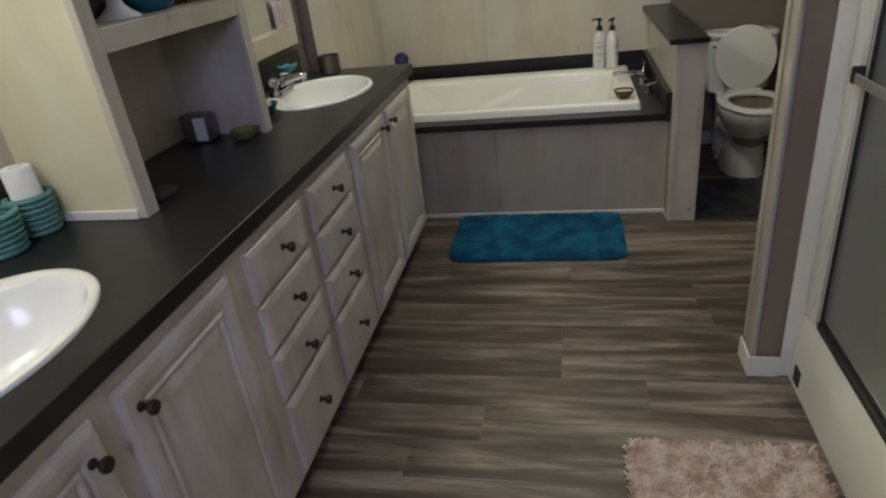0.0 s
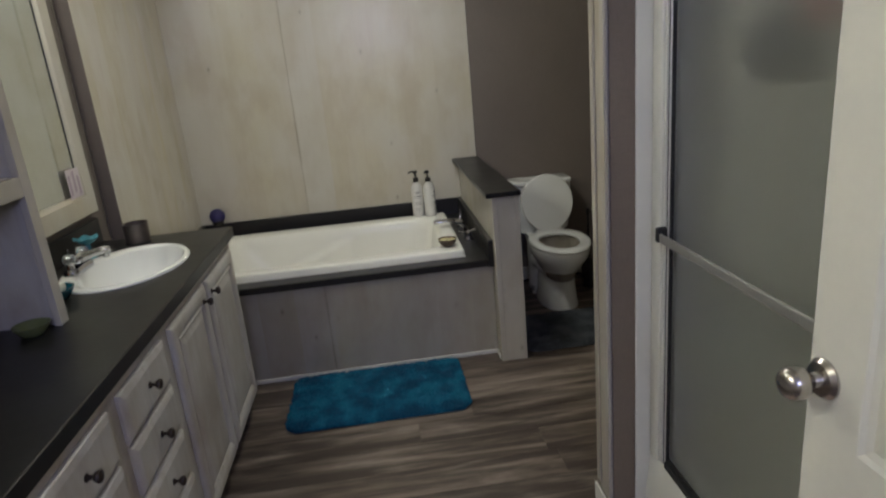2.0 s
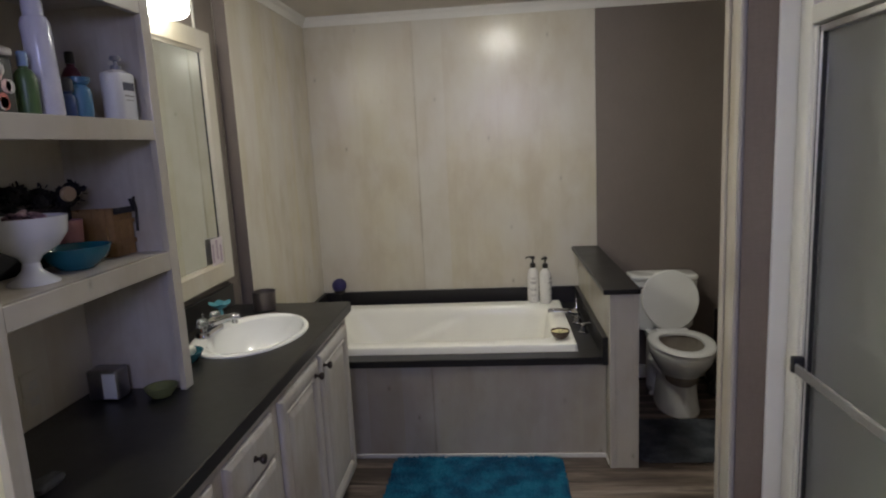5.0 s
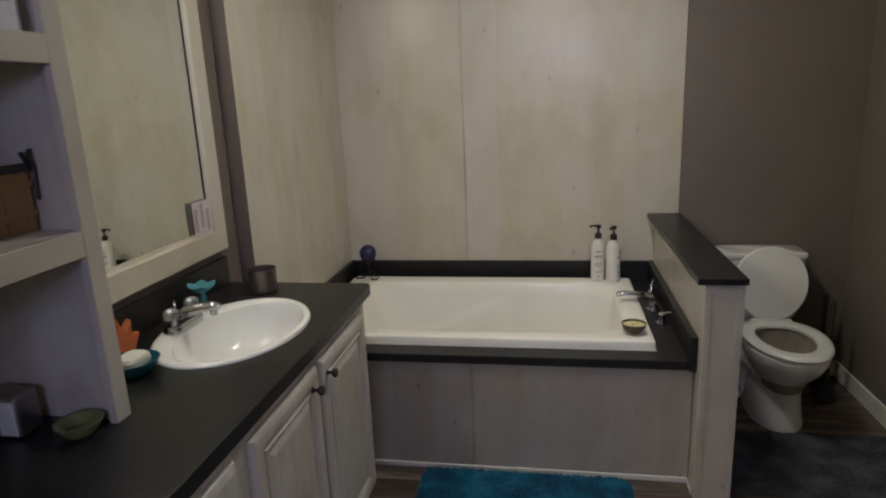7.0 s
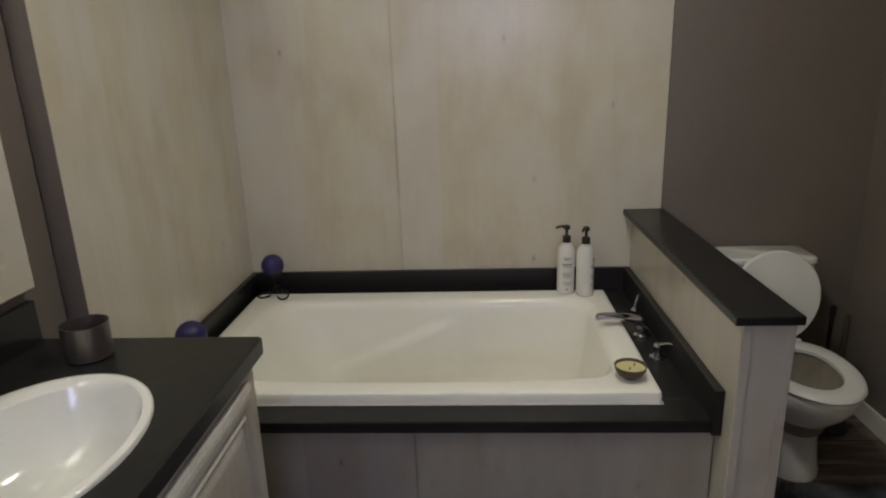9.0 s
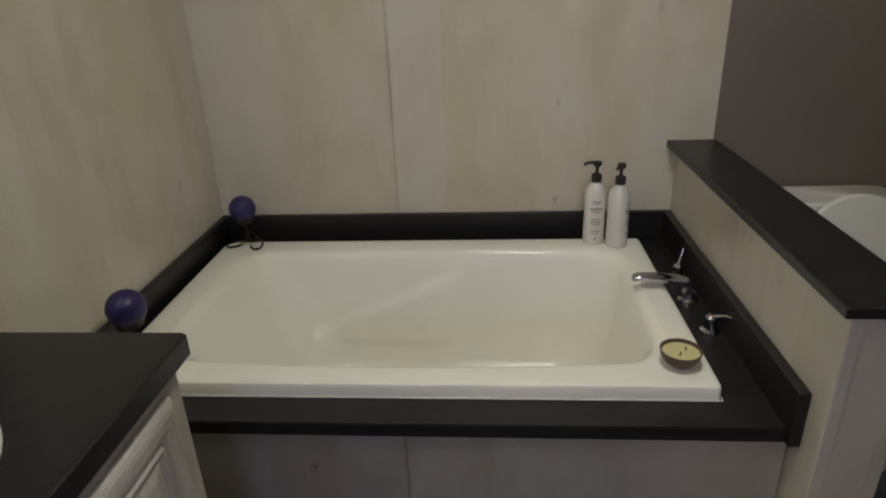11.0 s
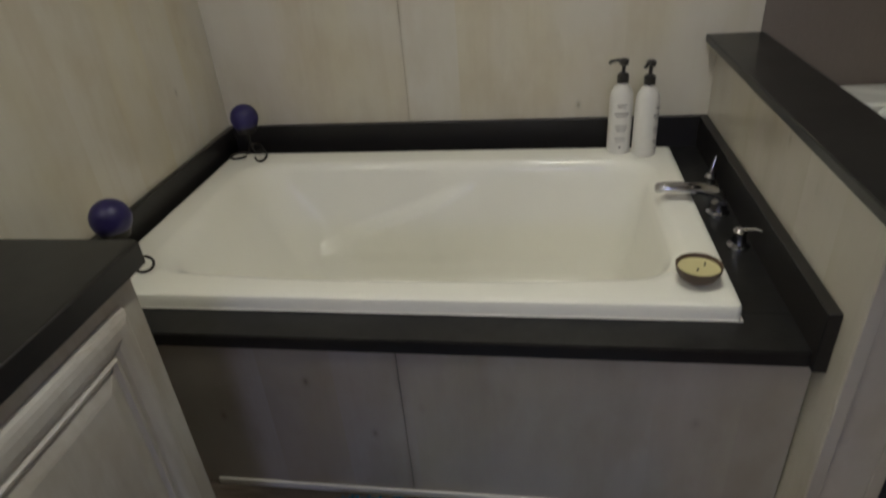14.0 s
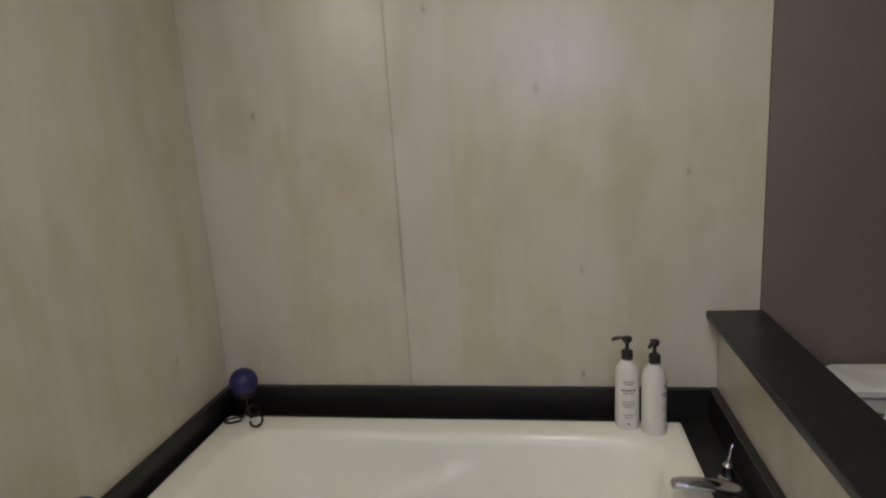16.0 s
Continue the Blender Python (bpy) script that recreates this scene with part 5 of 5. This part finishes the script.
brushes = thing("hair_accessories", "black fuzzy hair accessories heaped in a black bin", "hair accessories")
rnd = random.Random(9)
DARKP = plain("dark_fuzz", (0.014, 0.012, 0.015), 0.8)
part("bin", put(box(-0.535, 1.6, S1 + 0.0005, -0.455, 2.06, S1 + 0.148, bevel=0.006)), DARKP, brushes, "black bin")
for i in range(16):
    y, x, z = 1.62 + i * 0.031, -0.475 + rnd.uniform(-0.02, 0.03), S1 + rnd.uniform(0.155, 0.185)
    m = bm_new()
    for _ in range(60):
        d = Vector((rnd.gauss(0, 1), rnd.gauss(0, 1), rnd.gauss(0, 0.8))).normalized()
        p = Vector((x, y, z)) + d * rnd.uniform(0.01, 0.026)
        q = p + d * rnd.uniform(0.008, 0.018) + Vector((rnd.uniform(-0.006, 0.006), rnd.uniform(-0.006, 0.006), 0))
        w = d.cross(Vector((rnd.random(), rnd.random(), rnd.random()))).normalized() * rnd.uniform(0.003, 0.008)
        m.faces.new([m.verts.new(p - w * 0.5), m.verts.new(p + (q - p) * 0.6 - w), m.verts.new(q), m.verts.new(p + (q - p) * 0.6 + w), m.verts.new(p + w * 0.5)])
    bmesh.ops.create_icosphere(m, subdivisions=2, radius=0.024, matrix=Matrix.Translation((x, y, z)))
    part("scrunchie", put(m), DARKP, brushes)
for dy, dz in ((-0.008, 0.03), (0.012, 0.034)):
    part("ribbon", put(loft([[(-0.34, 2.145, S1 + 0.12), (-0.338, 2.151, S1 + 0.12), (-0.336, 2.145, S1 + 0.122)], [(-0.342, 2.145 + dy - 0.006, S1 + 0.12 + dz), (-0.34, 2.145 + dy + 0.006, S1 + 0.12 + dz), (-0.337, 2.145 + dy, S1 + 0.122 + dz)]])), DARKP, brushes)
wood_disc = part("brush_back", put(lathe([(0.024, 0), (0.026, 0.005), (0.024, 0.01)], 20, (0, 0, 0))), plain("brush_wood", (0.4, 0.29, 0.2), 0.5), brushes, "pale wooden brush back", smooth=True)
for v in wood_disc.data.vertices:
    d = v.co - V(0, 0, 0)
    v.co = V(-0.42 + d.z, 2.0 + d.x, S1 + 0.178 + d.y * 0.75)

lotion = thing("lotion_bottle", "white lotion pump bottle with a dark printed label", "bottle")
lx, ly = -0.70, 2.09
part("body", loft([rrect(lx, ly, 0.027 * k, 0.05 * k, 0.026 * k, S2 + z) for k, z in ((0.94, 0.0005), (1, 0.006), (1, 0.11), (0.95, 0.118), (0.55, 0.124), (0.4, 0.127))]), plain("lotion_white", (0.7, 0.7, 0.74), 0.35), lotion, smooth=True)
part("pump", lathe([(0.013, 0.1275), (0.013, 0.138), (0.005, 0.14), (0.005, 0.15), (0.014, 0.152), (0.012, 0.162)], 16, (lx, ly, S2)), plain("lotion_pump", (0.25, 0.25, 0.27), 0.4), lotion, smooth=True)
part("label", box(lx + 0.0272, ly - 0.024, S2 + 0.075, lx + 0.0278, ly + 0.024, S2 + 0.095), plain("navy_print", (0.03, 0.03, 0.07), 0.5), lotion)
part("label", box(lx + 0.0272, ly - 0.02, S2 + 0.06, lx + 0.0278, ly + 0.02, S2 + 0.063), PRINT, lotion)
part("label", box(lx + 0.0272, ly - 0.016, S2 + 0.05, lx + 0.0278, ly + 0.016, S2 + 0.052), PRINT, lotion)
bottle("blue_bottle", "pale blue bottle on a shelf", -0.71, 1.945, S2, 0.027, 0.085, (0.07, 0.19, 0.32), (0.06, 0.16, 0.27), 0.85, 1.0, 0.012)
bottle("navy_bottle", "dark blue bottle on a shelf", -0.71, 1.893, S2, 0.022, 0.06, (0.02, 0.05, 0.17), (0.03, 0.03, 0.04), 0.8, 1.0, 0.03)
bottle("maroon_bottle", "dark maroon bottle on a shelf", -0.78, 2.03, S2, 0.024, 0.14, (0.09, 0.02, 0.04), (0.02, 0.02, 0.02))
bottle("green_bottle", "clear green bottle on a shelf", -0.70, 1.765, S2, 0.022, 0.10, (0.07, 0.13, 0.05), (0.2, 0.3, 0.5))
spray = thing("spray_can", "tall glossy white spray can leaning on a shelf", "can")
part("can", lathe([(0.027, 0.0005), (0.029, 0.004), (0.029, 0.19), (0.024, 0.205), (0.02, 0.207), (0.02, 0.235), (0.016, 0.24)], 26), plain("can_white", (0.6, 0.6, 0.72), 0.2), spray, smooth=True)
spray.matrix_world = pose(-0.70, 1.828, S2 + 0.0015, 3, 0, 0)
tin = thing("floral_tin", "black tin with pale pink and red printed flowers", "tin")
part("tin", put(box(-0.37, 1.62, S2 + 0.0005, -0.28, 1.71, S2 + 0.11, bevel=0.006)), BLACK, tin)
rnd = random.Random(3)
for i in range(11):
    c = ((0.6, 0.42, 0.42), (0.5, 0.12, 0.10), (0.62, 0.58, 0.55))[i % 3]
    m = lathe([(0.0, 0), (0.014, 0), (0.012, 0.0008), (0, 0.0008)], 9, cap_a=False, cap_b=False)
    bmesh.ops.rotate(m, matrix=Matrix.Rotation(radians(90), 3, "Y"), verts=m.verts[:])
    bmesh.ops.translate(m, vec=(-0.2798, 1.635 + rnd.random() * 0.06, S2 + 0.015 + rnd.random() * 0.08), verts=m.verts[:])
    part("flower_print", put(m), plain("print_flower", c, 0.5), tin)
part("lid", put(box(-0.373, 1.617, S2 + 0.1105, -0.277, 1.713, S2 + 0.128, bevel=0.005)), plain("tin_lid", (0.5, 0.46, 0.44), 0.3), tin)
pinkbox = thing("red_box", "dull red box standing on the floral tin", "box")
part("box", put(box(-0.36, 1.63, S2 + 0.1285, -0.29, 1.695, S2 + 0.19, bevel=0.004)), plain("dull_red_card", (0.30, 0.10, 0.09), 0.5), pinkbox)

# ---- rugs ----


def rug(name, label, x0, x1, y0, y1, h, corner, material, tufts, seed, size, wild):
    """A backed mat with a dense pile of leaning tufts."""
    g = thing(name, label, "rug")
    cx, cy, hx, hy = (x0 + x1) / 2, (y0 + y1) / 2, (x1 - x0) / 2, (y1 - y0) / 2
    rings = [rrect(cx, cy, hx - i, hy - i, corner, z) for i, z in ((0.004, 0.001), (0.0, 0.006), (0.003, h * 0.5), (0.02, h * 0.72))]
    part("backing", loft(rings), material, g, smooth=True)
    rnd = random.Random(seed)
    verts, faces = [], []
    for _ in range(tufts):
        while True:
            x, y = rnd.uniform(x0, x1), rnd.uniform(y0, y1)
            qx, qy = max(0, abs(x - cx) - (hx - corner)), max(0, abs(y - cy) - (hy - corner))
            if qx * qx + qy * qy < corner * corner:
                break
        edge = min(hx - abs(x - cx), hy - abs(y - cy))
        z0 = 0.004 if edge < 0.012 else h * 0.55
        lump = noise.noise(Vector((x * 14, y * 14, seed)))
        a = rnd.uniform(0, 6.283)
        lean = size * wild
        tx, ty = x + lean * rnd.uniform(-1, 1), y + lean * rnd.uniform(-1, 1)
        tz = (h * (0.8 + 0.2 * lump) + rnd.uniform(-0.1, 0.2) * h) if edge > 0.012 else h * rnd.uniform(0.4, 0.9)
        k = len(verts)
        w = size * 0.28
        for j in range(3):
            b = a + 2.094 * j
            verts.append((x + w * math.cos(b), y + w * math.sin(b), z0))
        for j in range(3):
            b = a + 2.094 * j + 0.4
            verts.append((tx + w * 0.7 * math.cos(b), ty + w * 0.7 * math.sin(b), tz - 0.002))
        verts.append((tx, ty, tz))
        for j in range(3):
            q = (j + 1) % 3
            faces += [(k + j, k + q, k + 3 + q), (k + j, k + 3 + q, k + 3 + j), (k + 3 + j, k + 3 + q, k + 6)]
    me = bpy.data.meshes.new("pile")
    me.from_pydata(verts, [], faces)
    me.materials.append(material)
    for p in me.polygons:
        p.use_smooth = True
    ob = new("nap", me)
    ob.parent = g
    ob["kind"] = "stuff"
    return g


rug("bath_mat", "teal-blue shaggy bath mat in front of the bathtub", -0.282, 0.52, 2.852, 3.326, 0.03, 0.06, BLUE_PILE, 26000, 1, 0.0115, 0.7)
rug("shag_rug", "pale pink curly shag rug on the plank floor", 0.433, 0.92, 1.03, 1.757, 0.028, 0.03, PINK_PILE, 13000, 2, 0.02, 0.9)
rug("toilet_mat", "dark grey contour mat in front of the toilet", 0.875, 1.62, 3.29, 3.74, 0.018, 0.06, GREY_PILE, 11000, 3, 0.014, 0.7)

# ---- floor planks ----
rnd = random.Random(21)
PW = 0.152
lengths = (0.95, 1.22)
meshes = {}


def plank_mesh(L):
    key = round(L, 3)
    if key not in meshes:
        bm = bm_new()
        add_box(bm, 0, 0.0006, -0.008, key - 0.0003, PW - 0.0006, 0.0)
        es = [e for e in bm.edges if all(v.co.z > -0.001 for v in e.verts)]
        bmesh.ops.bevel(bm, geom=es, offset=0.0005, segments=1, affect="EDGES")
        me = bpy.data.meshes.new("plank")
        bm.to_mesh(me)
        bm.free()
        me.materials.append(PLANK)
        meshes[key] = me
    return meshes[key]


y = YS + 0.003
while y < YN - 0.05:
    x = XW - rnd.choice((0.0, 0.25, 0.5, 0.75)) * 0.95
    while x < XE - 0.02:
        L = rnd.choice(lengths)
        a, b = max(x, XW + 0.001), min(x + L, XE - 0.001)
        if b - a > 0.04:
            share("plank", plank_mesh(b - a), floor, Matrix.Translation((a, y, 0)))
        x += L
    y += PW
